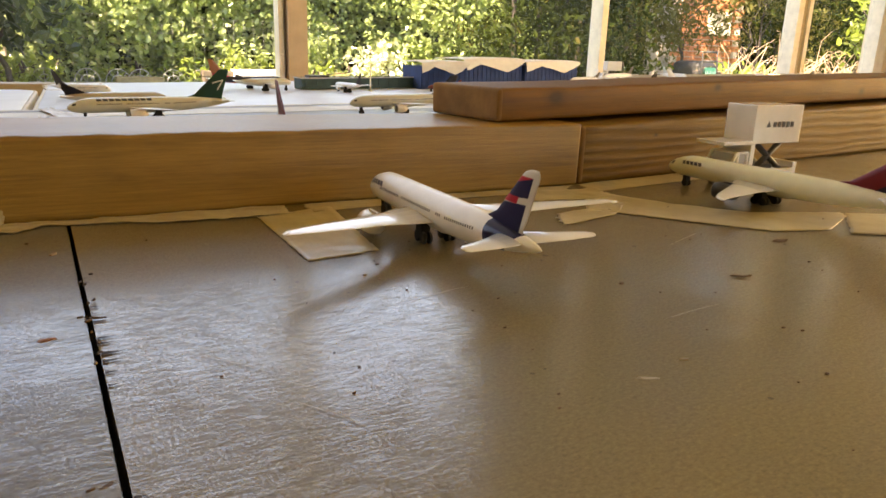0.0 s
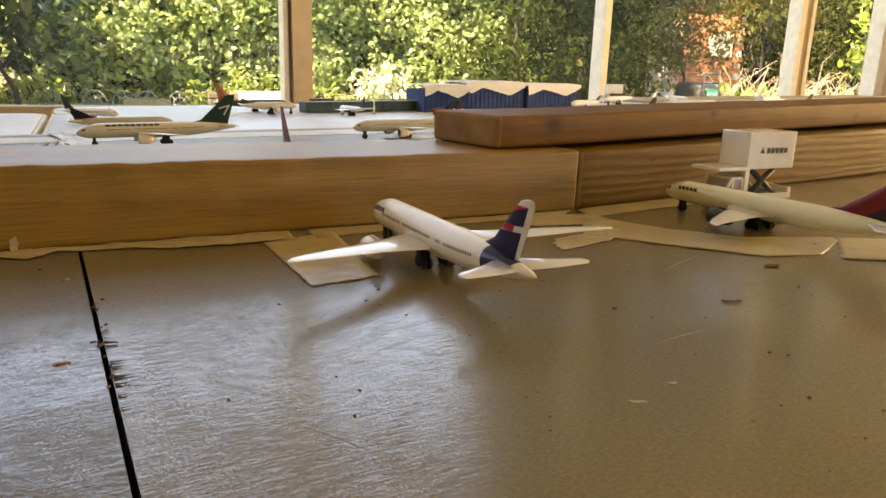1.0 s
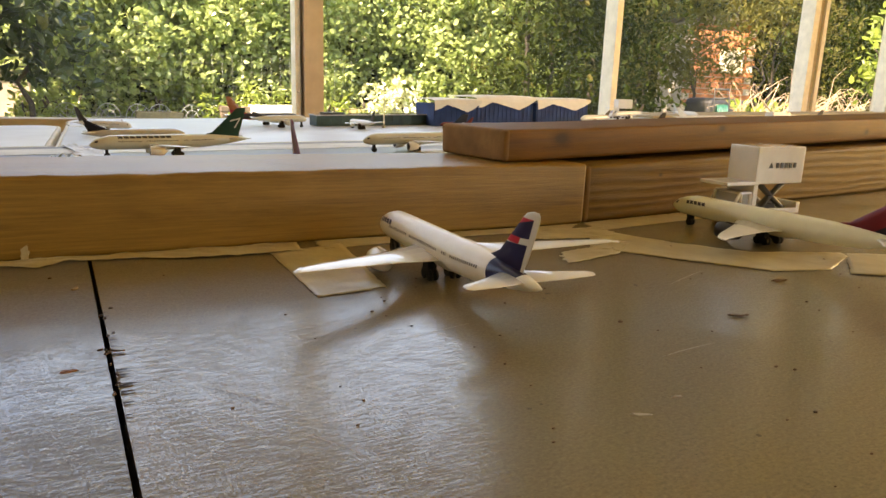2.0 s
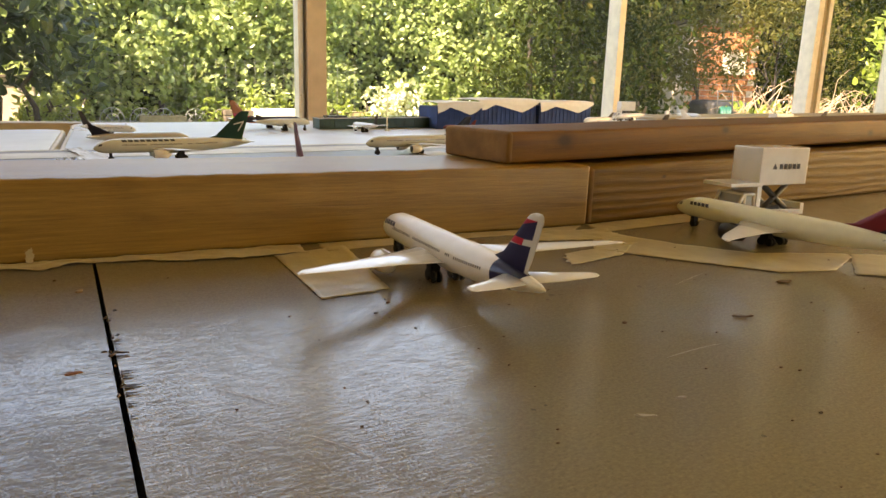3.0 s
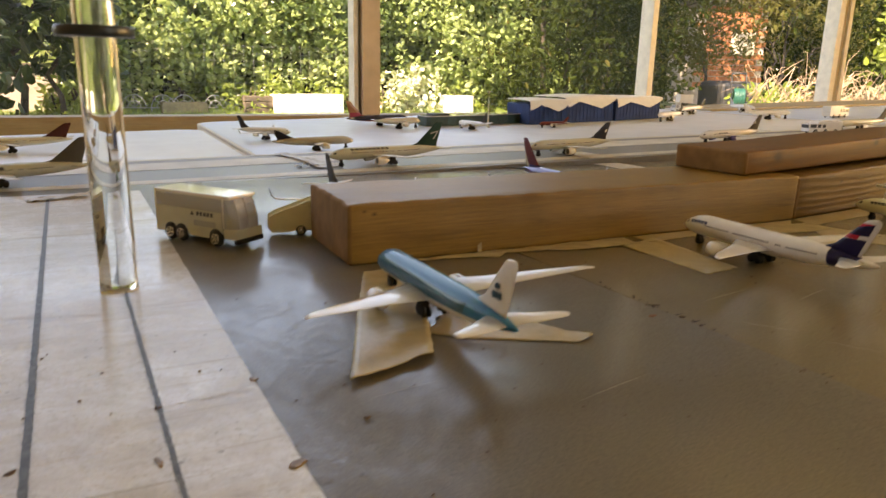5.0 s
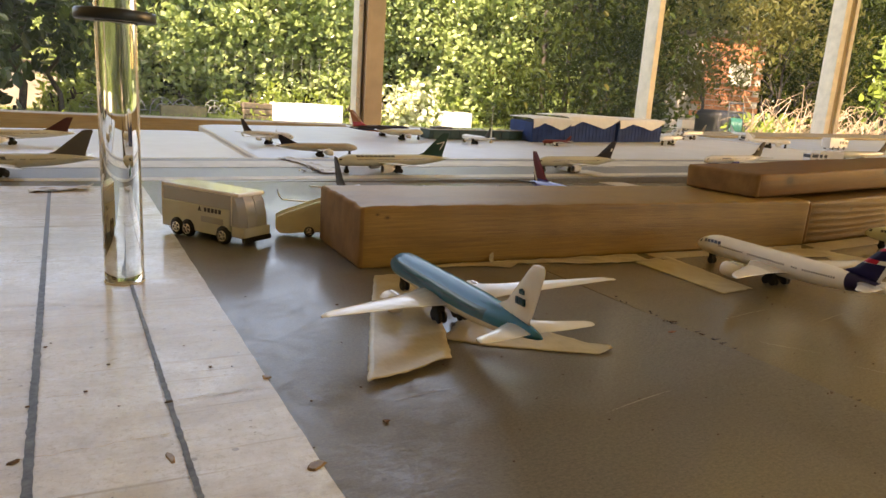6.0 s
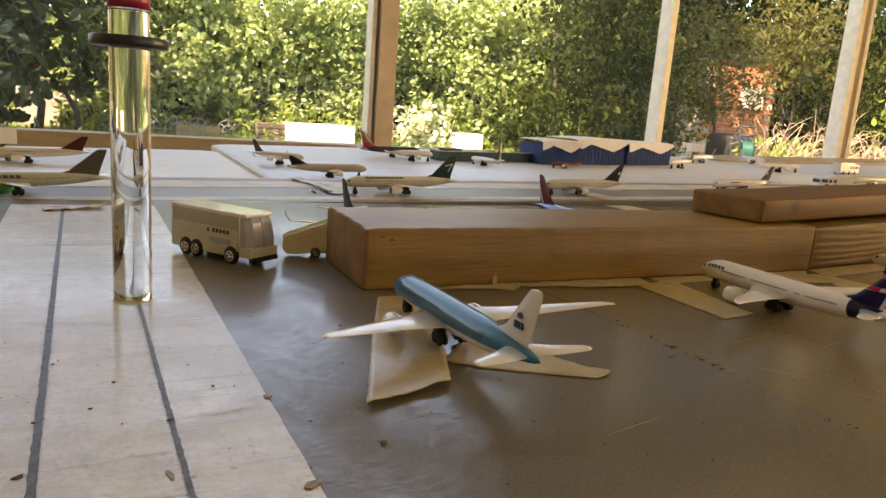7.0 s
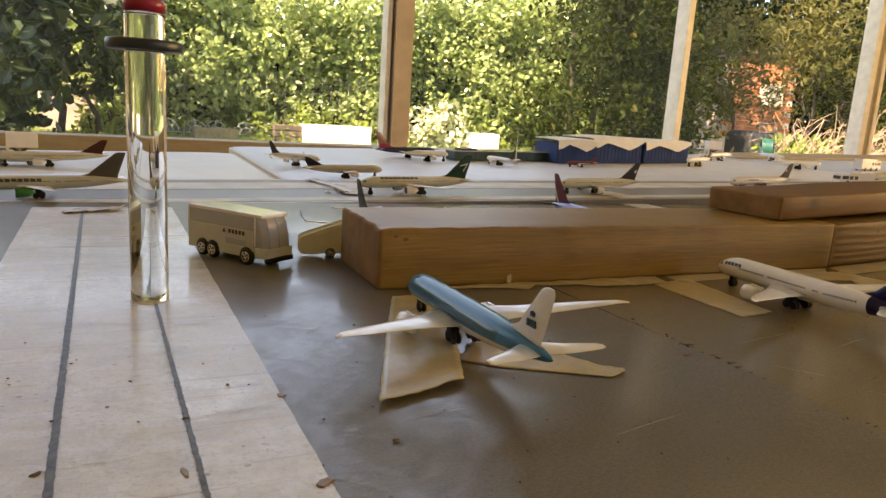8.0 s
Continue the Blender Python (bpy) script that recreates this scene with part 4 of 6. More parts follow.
# ---- ground vehicles ----
def toy_wheel(root, c, r, w, n=14):
    bm = bmesh.new()
    wheel_x(bm, c, r, w, n)
    tyre = part("wheel", bm, TYRE, root)
    bm = bmesh.new()
    for s in (-1, 1):
        x = c[0] + s * w * 0.47
        tube(bm, [(x - 0.0002, c[1], c[2]), (x + 0.0002, c[1], c[2])], r * 0.16, 8)
        for k in range(5):
            a = 2 * math.pi * k / 5
            tube(bm, [(x, c[1], c[2]), (x, c[1] + r * 0.62 * math.cos(a), c[2] + r * 0.62 * math.sin(a))], r * 0.09, 5)
        pts = [(x, c[1] + r * 0.62 * math.cos(a), c[2] + r * 0.62 * math.sin(a)) for a in (2 * math.pi * j / 14 for j in range(15))]
        tube(bm, pts, r * 0.07, 5)
    part("rim", bm, CHROME, tyre)


def mark(bm, x, y0, z0, w, h, count, face):
    """A printed mark of a triangle and bars on a side at x."""
    d = 0.00025 * face
    a, b, c = (bm.verts.new(p) for p in ((x + d, y0, z0), (x + d, y0 + face * w * 0.16, z0), (x + d, y0 + face * w * 0.08, z0 + h * 1.25)))
    bm.faces.new((a, b, c) if face < 0 else (a, b, c))
    for i in range(count):
        ya = y0 + face * w * (0.26 + 0.74 * i / count)
        yb = ya + face * w * 0.74 / count * 0.6
        box(bm, (x - 0.0002, min(ya, yb), z0), (x + 0.0002, max(ya, yb), z0 + h))


# airport bus: nose along local +y, length 0.072
IVORY_BUS = livery("ivory_bus_plastic", (0.52, 0.535, 0.48), rough=0.4, coat=0.4)
bus = thing("toy_bus", "cream toy airport bus with clear windows and chrome wheels", "toy bus", Matrix.Translation((-0.0665, 0.1015, 0.0003)) @ Matrix.Rotation(math.atan2(-0.585, -0.811), 4, "Z"))
W, Lb = 0.0122, 0.0375
bm = bmesh.new()
box(bm, (-W, -Lb, 0.0042), (W, Lb * 0.66, 0.0228), bevel=0.0012)
box(bm, (-W, Lb * 0.7, 0.0052), (W, Lb, 0.0125), bevel=0.0012)
part("body", bm, IVORY_BUS, bus)
bm = bmesh.new()
box(bm, (-W * 0.96, -Lb * 0.985, 0.0224), (W * 0.96, Lb * 0.68, 0.0318), bevel=0.001)
part("window_band", bm, BUS_GLASS, bus, "clear plastic window band")
bm = bmesh.new()  # raked windscreen with a facet at each side
rings = []
for z, front in ((0.0118, 0.985), (0.02, 0.975), (0.0285, 0.91), (0.0318, 0.86)):
    rings.append([(-W * 0.96, Lb * 0.66, z), (W * 0.96, Lb * 0.66, z), (W * 0.96, Lb * (front - 0.12), z), (W * 0.7, Lb * front, z), (-W * 0.7, Lb * front, z), (-W * 0.96, Lb * (front - 0.12), z)])
loft(bm, rings, smooth=False)
bmesh.ops.recalc_face_normals(bm, faces=bm.faces)
part("windscreen", bm, BUS_GLASS, bus, "clear raked plastic windscreen")
for x in (-W * 0.7, 0.0, W * 0.7):
    bm = bmesh.new()
    tube(bm, [(x, Lb * 0.985, 0.0122), (x, Lb * 0.975, 0.02), (x, Lb * 0.91, 0.0285), (x, Lb * 0.86, 0.0318)], 0.00045, 6)
    part("glass_rib", bm, BUS_GLASS, bus)
for sd in (-1, 1):
    bm = bmesh.new()
    box(bm, (sd * W - 0.0003, -0.0005, 0.0118), (sd * W + 0.0003, 0.0192, 0.0158), bevel=0.0002)
    part("door_window", bm, BUS_GLASS, bus, "low clear plastic door window")
bm = bmesh.new()
box(bm, (-W * 0.7, Lb * 0.72, 0.0125), (W * 0.7, Lb * 0.84, 0.0178), bevel=0.0008)
part("dashboard", bm, CREAM_TOY, bus)
for y in (-0.03, -0.018, -0.006, 0.006, 0.018):
    for s in (-1, 1):
        bm = bmesh.new()
        box(bm, (s * W * 0.5 - 0.003, y - 0.002, 0.0246), (s * W * 0.5 + 0.003, y + 0.002, 0.0285), bevel=0.0006)
        part("seat", bm, CREAM_TOY, bus)
bm = bmesh.new()
box(bm, (-W, -Lb, 0.0316), (W, Lb * 0.86, 0.0342), bevel=0.0011)
part("roof", bm, WHITE_TOY, bus)
for x in (-W, W):
    for y in (-Lb * 0.98, Lb * 0.7):
        bm = bmesh.new()
        tube(bm, [(x * 0.97, y, 0.0125), (x * 0.97, y, 0.032)], 0.0006, 6)
        part("window_pillar", bm, WHITE_TOY, bus)
bm = bmesh.new()
box(bm, (-W * 1.01, Lb * 0.94, 0.0028), (W * 1.01, Lb * 1.02, 0.0062), bevel=0.0008)
part("bumper", bm, TYRE, bus, "black front bumper")
for y in (-0.0225, -0.0125, 0.0195):
    for s in (-1, 1):
        toy_wheel(bus, (s * (W - 0.0003), y, 0.0052), 0.0052, 0.0036)
for x, y, f in ((W + 0.0002, -0.003, 1), (-W - 0.0002, 0.018, -1)):
    bm = bmesh.new()
    mark(bm, x, y, 0.0189, 0.0215, 0.0027, 5, f)
    part("side_mark", bm, BLACK, bus, "dark triangle and bars on the side")
for y in (-0.0225, -0.0125, 0.0195):
    for sd in (-1, 1):
        bm = bmesh.new()
        tube(bm, [(sd * (W - 0.0012), y, 0.0056), (sd * (W + 0.0003), y, 0.0056)], 0.0061, 18)
        part("wheel_arch", bm, TYRE, bus)


def catering_truck(m, label, marked=True):
    """High-loader: cab, chassis, scissor lift and raised box. Nose along local +y."""
    root = thing("toy_catering_truck", label, "toy truck", m, "toy ground vehicles")
    bm = bmesh.new()
    box(bm, (-0.0105, -0.028, 0.0052), (0.0105, 0.028, 0.0082), bevel=0.0005)
    box(bm, (-0.0122, -0.031, 0.0066), (0.0122, -0.006, 0.0104), bevel=0.0005)
    box(bm, (-0.0122, -0.031, 0.0100), (0.0122, -0.0275, 0.0142), bevel=0.0005)
    part("chassis", bm, WHITE_TOY, root)
    bm = bmesh.new()
    box(bm, (-0.0105, 0.0125, 0.0065), (0.0105, 0.029, 0.0135), bevel=0.0009)
    for x in (-0.0099, 0.0099):
        for y, lean in ((0.0135, 0.0), (0.0215, 0.0), (0.0268, -0.0042)):
            tube(bm, [(x, y, 0.013), (x, y + lean, 0.0208)], 0.0011, 6)
    box(bm, (-0.0104, 0.0125, 0.0203), (0.0104, 0.0232, 0.0218), bevel=0.0006)
    part("cab", bm, WHITE_TOY, root)
    bm = bmesh.new()
    box(bm, (-0.0097, 0.0140, 0.0132), (0.0097, 0.0225, 0.0204))
    part("cab_window", bm, BUS_GLASS, root)
    bm = bmesh.new()
    box(bm, (-0.0118, 0.0085, 0.0262), (0.0118, 0.0365, 0.0285), bevel=0.0006)
    box(bm, (-0.0112, 0.0085, 0.0082), (0.0112, 0.0122, 0.0300), bevel=0.0004)
    part("platform", bm, WHITE_TOY, root)
    bm = bmesh.new()
    for x in (-0.0085, 0.0085):
        tube(bm, [(x, -0.020, 0.0088), (x, 0.005, 0.0264)], 0.0019, 6)
        tube(bm, [(x, 0.006, 0.0088), (x, -0.016, 0.0264)], 0.0019, 6)
    box(bm, (-0.009, -0.012, 0.0088), (0.009, 0.006, 0.013), bevel=0.0005)
    part("scissor_lift", bm, ENGINE_GREY, root, "dark scissor lift")
    bm = bmesh.new()
    box(bm, (-0.0118, -0.0302, 0.0268), (0.0118, 0.0125, 0.0510), bevel=0.0008)
    part("box_body", bm, WHITE_TOY, root)
    for y in (-0.0185, 0.0185):
        for s in (-1, 1):
            toy_wheel(root, (s * 0.0102, y, 0.0046), 0.0046, 0.0034)
    if marked:
        for x, y, f in ((-0.0123, 0.003, -1), (0.0123, -0.023, 1)):
            bm = bmesh.new()
            mark(bm, x, y, 0.0372, 0.0265, 0.0033, 5, f)
            part("side_mark", bm, BLACK, root, "dark triangle and bars on the box")
    return root


catering_truck(Matrix.Translation((0.5127, -0.028, 0.0003)) @ Matrix.Rotation(radians(88), 4, "Z"), "white toy catering truck with its box raised")
catering_truck(Matrix.Translation((1.39, 1.15, far_z(13.9))) @ Matrix.Rotation(radians(80), 4, "Z"), "white toy catering truck by the far terminal", False)
catering_truck(Matrix.Translation((-0.295, 0.86, far_z(-2.95))) @ Matrix.Rotation(radians(100), 4, "Z"), "cream toy catering truck by the window table", False)


def box_truck(m, label, L=0.06, H=0.024):
    root = thing("toy_van", label, "toy van", m, "toy ground vehicles")
    bm = bmesh.new()
    box(bm, (-0.011, -L / 2, 0.004), (0.011, L / 2 * 0.5, H), bevel=0.0012)
    box(bm, (-0.011, L / 2 * 0.45, 0.004), (0.011, L / 2, H * 0.82), bevel=0.0016)
    part("body", bm, WHITE_TOY, root)
    bm = bmesh.new()
    for s in (-1, 1):
        for y in (L * 0.06, L * 0.2, L * 0.33, L * 0.42):
            box(bm, (s * 0.011 - 0.0003, y - L * 0.045, H * 0.48), (s * 0.011 + 0.0003, y + L * 0.045, H * 0.74), bevel=0.0002)
    box(bm, (-0.009, L / 2 - 0.0006, H * 0.45), (0.009, L / 2 + 0.0003, H * 0.72))
    part("window_print", bm, BLACK, root, "dark windows")
    for y in (-L * 0.3, 0.0, L * 0.3):
        for s in (-1, 1):
            toy_wheel(root, (s * 0.0102, y, 0.0046), 0.0046, 0.0034, 10)
    return root


box_truck(Matrix.Translation((1.115, 0.503, mid_z(11.1) + 0.0008)) @ Matrix.Rotation(radians(78), 4, "Z"), "white toy crew van with dark windows", 0.075)
box_truck(Matrix.Translation((1.61, 0.825, far_z(16.1))) @ Matrix.Rotation(radians(-80), 4, "Z"), "cream toy van on the far table", 0.1, 0.03)

STAIR_TOY = livery("yellowed_cream_toy_plastic", (0.76, 0.71, 0.5), rough=0.25, coat=0.8)
# boarding stairs behind the beam's end
stairs = thing("toy_boarding_stairs", "cream toy boarding stairs with ribbed side panels", "toy stairs", Matrix.Translation((0.0035, 0.0965, 0.0004)) @ Matrix.Rotation(radians(-103), 4, "Z"))
for s in (-1, 1):
    bm = bmesh.new()
    pts = [(-0.030, 0.0055), (-0.027, 0.0022), (-0.02, 0.002), (0.0, 0.0042), (0.022, 0.0075), (0.03, 0.014), (0.03, 0.0335), (0.022, 0.0335), (-0.026, 0.0155), (-0.030, 0.0130)]
    lo = [bm.verts.new((s * 0.0075 - 0.0006, y, z)) for y, z in pts]
    hi = [bm.verts.new((s * 0.0075 + 0.0006, y, z)) for y, z in pts]
    bm.faces.new(lo)
    bm.faces.new(hi[::-1])
    for i in range(len(pts)):
        j = (i + 1) % len(pts)
        bm.faces.new((lo[i], hi[i], hi[j], lo[j]))
    for k in range(6):
        y = -0.021 + k * 0.0085
        z = 0.0112 + (y + 0.024) * 0.44
        box(bm, (s * 0.0083 - 0.0005, y - 0.003, z), (s * 0.0083 + 0.0005, y + 0.0035, z + 0.0012))
    bmesh.ops.recalc_face_normals(bm, faces=bm.faces)
    part("side_panel", bm, STAIR_TOY, stairs)
for k in range(9):
    bm = bmesh.new()
    y = -0.022 + k * 0.0055
    box(bm, (-0.007, y, 0.0055 + k * 0.0025), (0.007, y + 0.0058, 0.0068 + k * 0.0025))
    part("step", bm, GREY_TOY, stairs)
bm = bmesh.new()
box(bm, (-0.008, -0.012, 0.003), (0.008, 0.03, 0.0055), bevel=0.0005)
box(bm, (-0.0065, 0.018, 0.005), (0.0065, 0.026, 0.024), bevel=0.0005)
part("chassis", bm, CREAM_TOY, stairs)
for y in (-0.007, 0.022):
    for s in (-1, 1):
        toy_wheel(stairs, (s * 0.0078, y, 0.0036), 0.0036, 0.0028, 12)

# clear control tower
tower = thing("acrylic_tower", "clear acrylic rod tower with a black ring and red cap", "model tower", Matrix.Translation((-0.1262, 0.0025, 0.001)))


def turned(bm, prof, n=48):
    loft(bm, [[(r * math.cos(t), r * math.sin(t), z) for t in (2 * math.pi * j / n for j in range(n))] for r, z in prof], close=False)


bm = bmesh.new()
turned(bm, [(0.0001, 0.1455), (0.0090, 0.1455), (0.0094, 0.1450), (0.0094, 0.1447), (0.0094, 0.14), (0.0094, 0.006), (0.0094, -0.004), (0.0001, -0.004)])
bmesh.ops.remove_doubles(bm, verts=bm.verts, dist=0.00002)
bmesh.ops.recalc_face_normals(bm, faces=bm.faces)
part("rod", bm, CLEAR, tower, "clear acrylic rod")
# white ring added to imitate the bright band at the rod's foot
bm = bmesh.new()
turned(bm, [(0.0095, -0.0005), (0.0098, -0.0005), (0.0097, 0.0001), (0.0095, 0.0003), (0.0095, -0.0005)])
part("pale_foot_ring", bm, CARD_WHITE, tower, "thin white ring added for the pale bright band at the foot")
bm = bmesh.new()
turned(bm, [(0.0097, 0.1275), (0.0176, 0.1275), (0.0181, 0.1281), (0.0181, 0.1318), (0.0176, 0.1324), (0.0097, 0.1324), (0.0097, 0.1275)])
part("ring", bm, plain("dark_teal_plastic", (0.012, 0.02, 0.025), 0.35, scale=100), tower, "black ring collar")
bm = bmesh.new()
turned(bm, [(0.0001, 0.1460), (0.0098, 0.1458), (0.0098, 0.1505), (0.0093, 0.1514), (0.0001, 0.1516)])
part("cap", bm, plain("dark_red_plastic", (0.3, 0.015, 0.04), 0.3, scale=100), tower, "dark red cap")

# ---- far terminal ----
BLUE_WALL = plain("blue_corrugated_card", (0.012, 0.042, 0.15), 0.8, vary=0.3, scale=30)
DARK_GREEN = plain("dark_green_box_card", (0.03, 0.07, 0.06), 0.5, vary=0.25)


def terminal_block(x0, y0, x1, y1, seed, tall=1.0):
    a, b = Vector((x0, y0, 0)) * DM, Vector((x1, y1, 0)) * DM
    d = (b - a).normalized()
    w = (b - a).length
    m = Matrix.Translation((a.x, a.y, far_z((x0 + x1) / 2))) @ Matrix.Rotation(-0.02, 4, "Y") @ Matrix.Rotation(math.atan2(d.y, d.x), 4, "Z") @ Matrix.Diagonal((1, 1, tall, 1))
    root = thing("model_terminal", "blue ribbed model terminal under a white scalloped roof", "model building", m, "terminal blocks")
    bm = bmesh.new()
    box(bm, (0, 0, -0.002), (w - 0.002, 0.11, 0.044), bevel=0.001)
    part("wall", bm, BLUE_WALL, root)
    k = int(w / 0.011)
    for i in range(k):
        bm = bmesh.new()
        x = (i + 0.5) * w / k
        box(bm, (x - 0.0018, -0.0011, 0.0), (x + 0.0018, 0.0006, 0.043))
        part("rib", bm, BLUE_WALL, root)
    bm = bmesh.new()
    rnd = random.Random(seed)
    low = [(-0.004, 0.030), (0.1 * w, 0.034), (0.26 * w, 0.043), (0.5 * w, 0.035), (0.7 * w, 0.027), (0.86 * w, 0.036), (0.99 * w, 0.045), (w + 0.001, 0.047)]
    xs = [i * w / 24 for i in range(25)]
    rows = []
    for x in xs:
        zl = float(np.interp(x, [p for p, _ in low], [q for _, q in low])) + rnd.uniform(-0.0005, 0.0005)
        top = 0.0525 + 0.002 * math.sin(x / w * 3.1)
        rows.append([(x, -0.0075, zl), (x, -0.0066, (zl + top) / 2), (x, -0.004, top - 0.001), (x, 0.02, top + 0.001), (x, 0.115, top)])
    vs = [[bm.verts.new(p) for p in r] for r in rows]
    for p, q in zip(vs, vs[1:]):
        for i in range(4):
            bm.faces.new((p[i], q[i], q[i + 1], p[i + 1]))
    bm.normal_update()
    geom = bmesh.ops.solidify(bm, geom=bm.faces[:], thickness=0.0012)
    part("roof", bm, CARD_WHITE, root, "white scalloped roof sheet")


terminal_block(7.42, 9.5, 8.45, 9.42, 1)
terminal_block(8.4, 9.55, 9.95, 9.68, 2, 1.1)
terminal_block(10.0, 9.66, 11.6, 9.88, 3)
terminal_block(-4.6, 8.25, -3.3, 8.4, 4)

pier = thing("model_pier", "long low dark green model pier", "model building", Matrix.Translation((0.51, 0.995, far_z(5.1) + 0.0005)) @ Matrix.Rotation(-0.02, 4, "Y"))
bm = bmesh.new()
box(bm, (0, 0, 0), (0.245, 0.05, 0.02), bevel=0.001)
part("wall", bm, DARK_GREEN, pier)
bm = bmesh.new()
box(bm, (-0.002, -0.003, 0.0202), (0.247, 0.053, 0.0222), bevel=0.0006)
part("roof", bm, GREY_TOY, pier)
bm = bmesh.new()
box(bm, (0.02, 0.01, 0.0223), (0.06, 0.045, 0.0255), bevel=0.0006)
part("rooftop_unit", bm, ENGINE_GREY, pier)
for i in range(11):
    bm = bmesh.new()
    box(bm, (0.008 + i * 0.0215, -0.0012, 0.003), (0.024 + i * 0.0215, 0.0002, 0.018), bevel=0.0003)
    part("panel", bm, DARK_GREEN, pier)

mast = thing("model_light_mast", "thin cream model light mast on a small foot", "model mast", Matrix.Translation((0.625, 0.93, far_z(6.25))))
bm = bmesh.new()
tube(bm, [(0, 0, 0), (0, 0, 0.002), (0, 0, 0.004), (0, 0, 0.03), (0, 0, 0.075)], [0.0045, 0.004, 0.0016, 0.0011, 0.0007], 10)
part("mast_pole", bm, CREAM_TOY, mast)
bm = bmesh.new()
box(bm, (-0.004, -0.0012, 0.0745), (0.004, 0.0012, 0.0765), bevel=0.0004)
part("mast_head", bm, CREAM_TOY, mast)

# ---- masking tape ----
m, n, l, p = nodes_of("masking_tape")
vec = mapped(n, l)
f1 = noise_tex(n, l, vec, 60, 5)
f2 = noise_tex(n, l, mapped(n, l, (400, 60, 60)), 2, 3)
col = ramp(n, l, f1, [(0.3, (0.39, 0.33, 0.2)), (0.7, (0.55, 0.48, 0.32))])
col = mix(n, l, 0.2, col, ramp(n, l, f2, [(0.35, (0.36, 0.29, 0.16)), (0.65, (0.6, 0.52, 0.35))]))
l.new(col, p.inputs["Base Color"])
f3 = ramp(n, l, noise_tex(n, l, vec, 26, 4, 0.7, 0.6), [(0.46, (0, 0, 0)), (0.62, (1, 1, 1))])
l.new(mix(n, l, math_node(n, l, "MULTIPLY", f3, 0.5), col, (0.36, 0.28, 0.16)), p.inputs["Base Color"])
p.inputs["Roughness"].default_value = 0.3
bump(n, l, f1, 0.5, 0.0012, p)
TAPE = m
TAPE_PALE = plain("pale_crumpled_tape", (0.7, 0.68, 0.62), 0.5, vary=0.15, scale=120)


def torn_tape(label, edge_a, edge_b, seed, curl=0.0, curl_from=0.75, wrinkle=0.00022, lift=0.0003, rim=0.0003, ragged=0.0006, at_z=0.0):
    """A torn piece between two long edges (decimetres), wrinkled, its rims standing up a little and its end curling."""
    rnd = random.Random(seed)

    def along(edge, u):
        pts = [Vector((*p, 0)) * DM for p in edge]
        lens = [(q - p).length for p, q in zip(pts, pts[1:])]
        d = u * sum(lens)
        for p, q, ln in zip(pts, pts[1:], lens):
            if d <= ln:
                return p + (q - p) * (d / ln)
            d -= ln
        return pts[-1]

    length = (along(edge_a, 1.0) - along(edge_a, 0.0)).length
    nl, nw = max(14, int(length / 0.0022)), 12
    bm = bmesh.new()
    rows = []
    for i in range(nl + 1):
        u = i / nl
        pa, pb = along(edge_a, u), along(edge_b, u)
        side = (pb - pa).normalized()
        fwd = Vector((-side.y, side.x, 0))
        row = []
        for j in range(nw + 1):
            v = j / nw
            p = pa + (pb - pa) * v
            if j in (0, nw):
                p += side * rnd.uniform(-ragged, ragged) * 0.6
            if i in (0, nl):
                p += fwd * (rnd.uniform(-ragged, ragged) + 2.2 * ragged * noise.noise(Vector((v * 4, seed, i))))
            k = abs(2 * v - 1)
            z = at_z + lift + wrinkle * abs(noise.noise(Vector((p.x * 90, p.y * 90, seed)))) * 2.2 + wrinkle * 0.8 * abs(noise.noise(Vector((p.x * 300, p.y * 300, seed + 3))))
            z += rim * max(0.0, k - 0.6) ** 2 * 6 * (0.3 + abs(noise.noise(Vector((u * 6, seed, v)))))
            z += curl * (max(0.0, u - curl_from) / (1 - curl_from)) ** 2 * (0.6 + 0.5 * noise.noise(Vector((v * 3, seed, 9))))
            row.append(bm.verts.new((p.x, p.y, z)))
        rows.append(row)
    for p0, p1 in zip(rows, rows[1:]):
        for j in range(nw):
            f = bm.faces.new((p0[j], p1[j], p1[j + 1], p0[j + 1]))
            f.smooth = True
    bmesh.ops.recalc_face_normals(bm, faces=bm.faces)
    if sum(f.normal.z for f in bm.faces) < 0:
        bmesh.ops.reverse_faces(bm, faces=bm.faces)
    bmesh.ops.solidify(bm, geom=bm.faces[:], thickness=0.00015)
    return solid("masking_tape", bm, TAPE, label, "tape", group="strips of masking tape")


torn_tape("yellowed masking tape under the white plane's wing", [(1.93, -0.22), (1.94, -0.98)], [(2.32, -0.1), (2.24, -0.94)], 1)
torn_tape("crinkled masking tape strip along the beam's foot", [(0.2, -0.02), (2.1, -0.02)], [(0.2, -0.05), (0.6, -0.08), (0.82, -0.1), (0.95, -0.18), (1.06, -0.09), (1.21, -0.11), (1.37, -0.13), (1.55, -0.2), (1.95, -0.22), (2.1, -0.2)], 2, wrinkle=0.0004, rim=0.0012)
torn_tape("yellowed masking tape strip along the beam's foot", [(2.2, -0.01), (3.9, -0.02)], [(2.2, -0.2), (3.0, -0.15), (3.75, -0.14)], 13)
torn_tape("yellowed masking tape strip along the beam's foot", [(3.95, 0.0), (5.9, 0.25)], [(3.9, -0.24), (5.9, 0.03)], 12)
torn_tape("short dirty curled piece of masking tape", [(3.32, -0.65), (3.78, -0.54)], [(3.2, -0.86), (3.61, -0.76), (3.76, -0.64)], 3, curl=0.002, wrinkle=0.0005, ragged=0.0012)
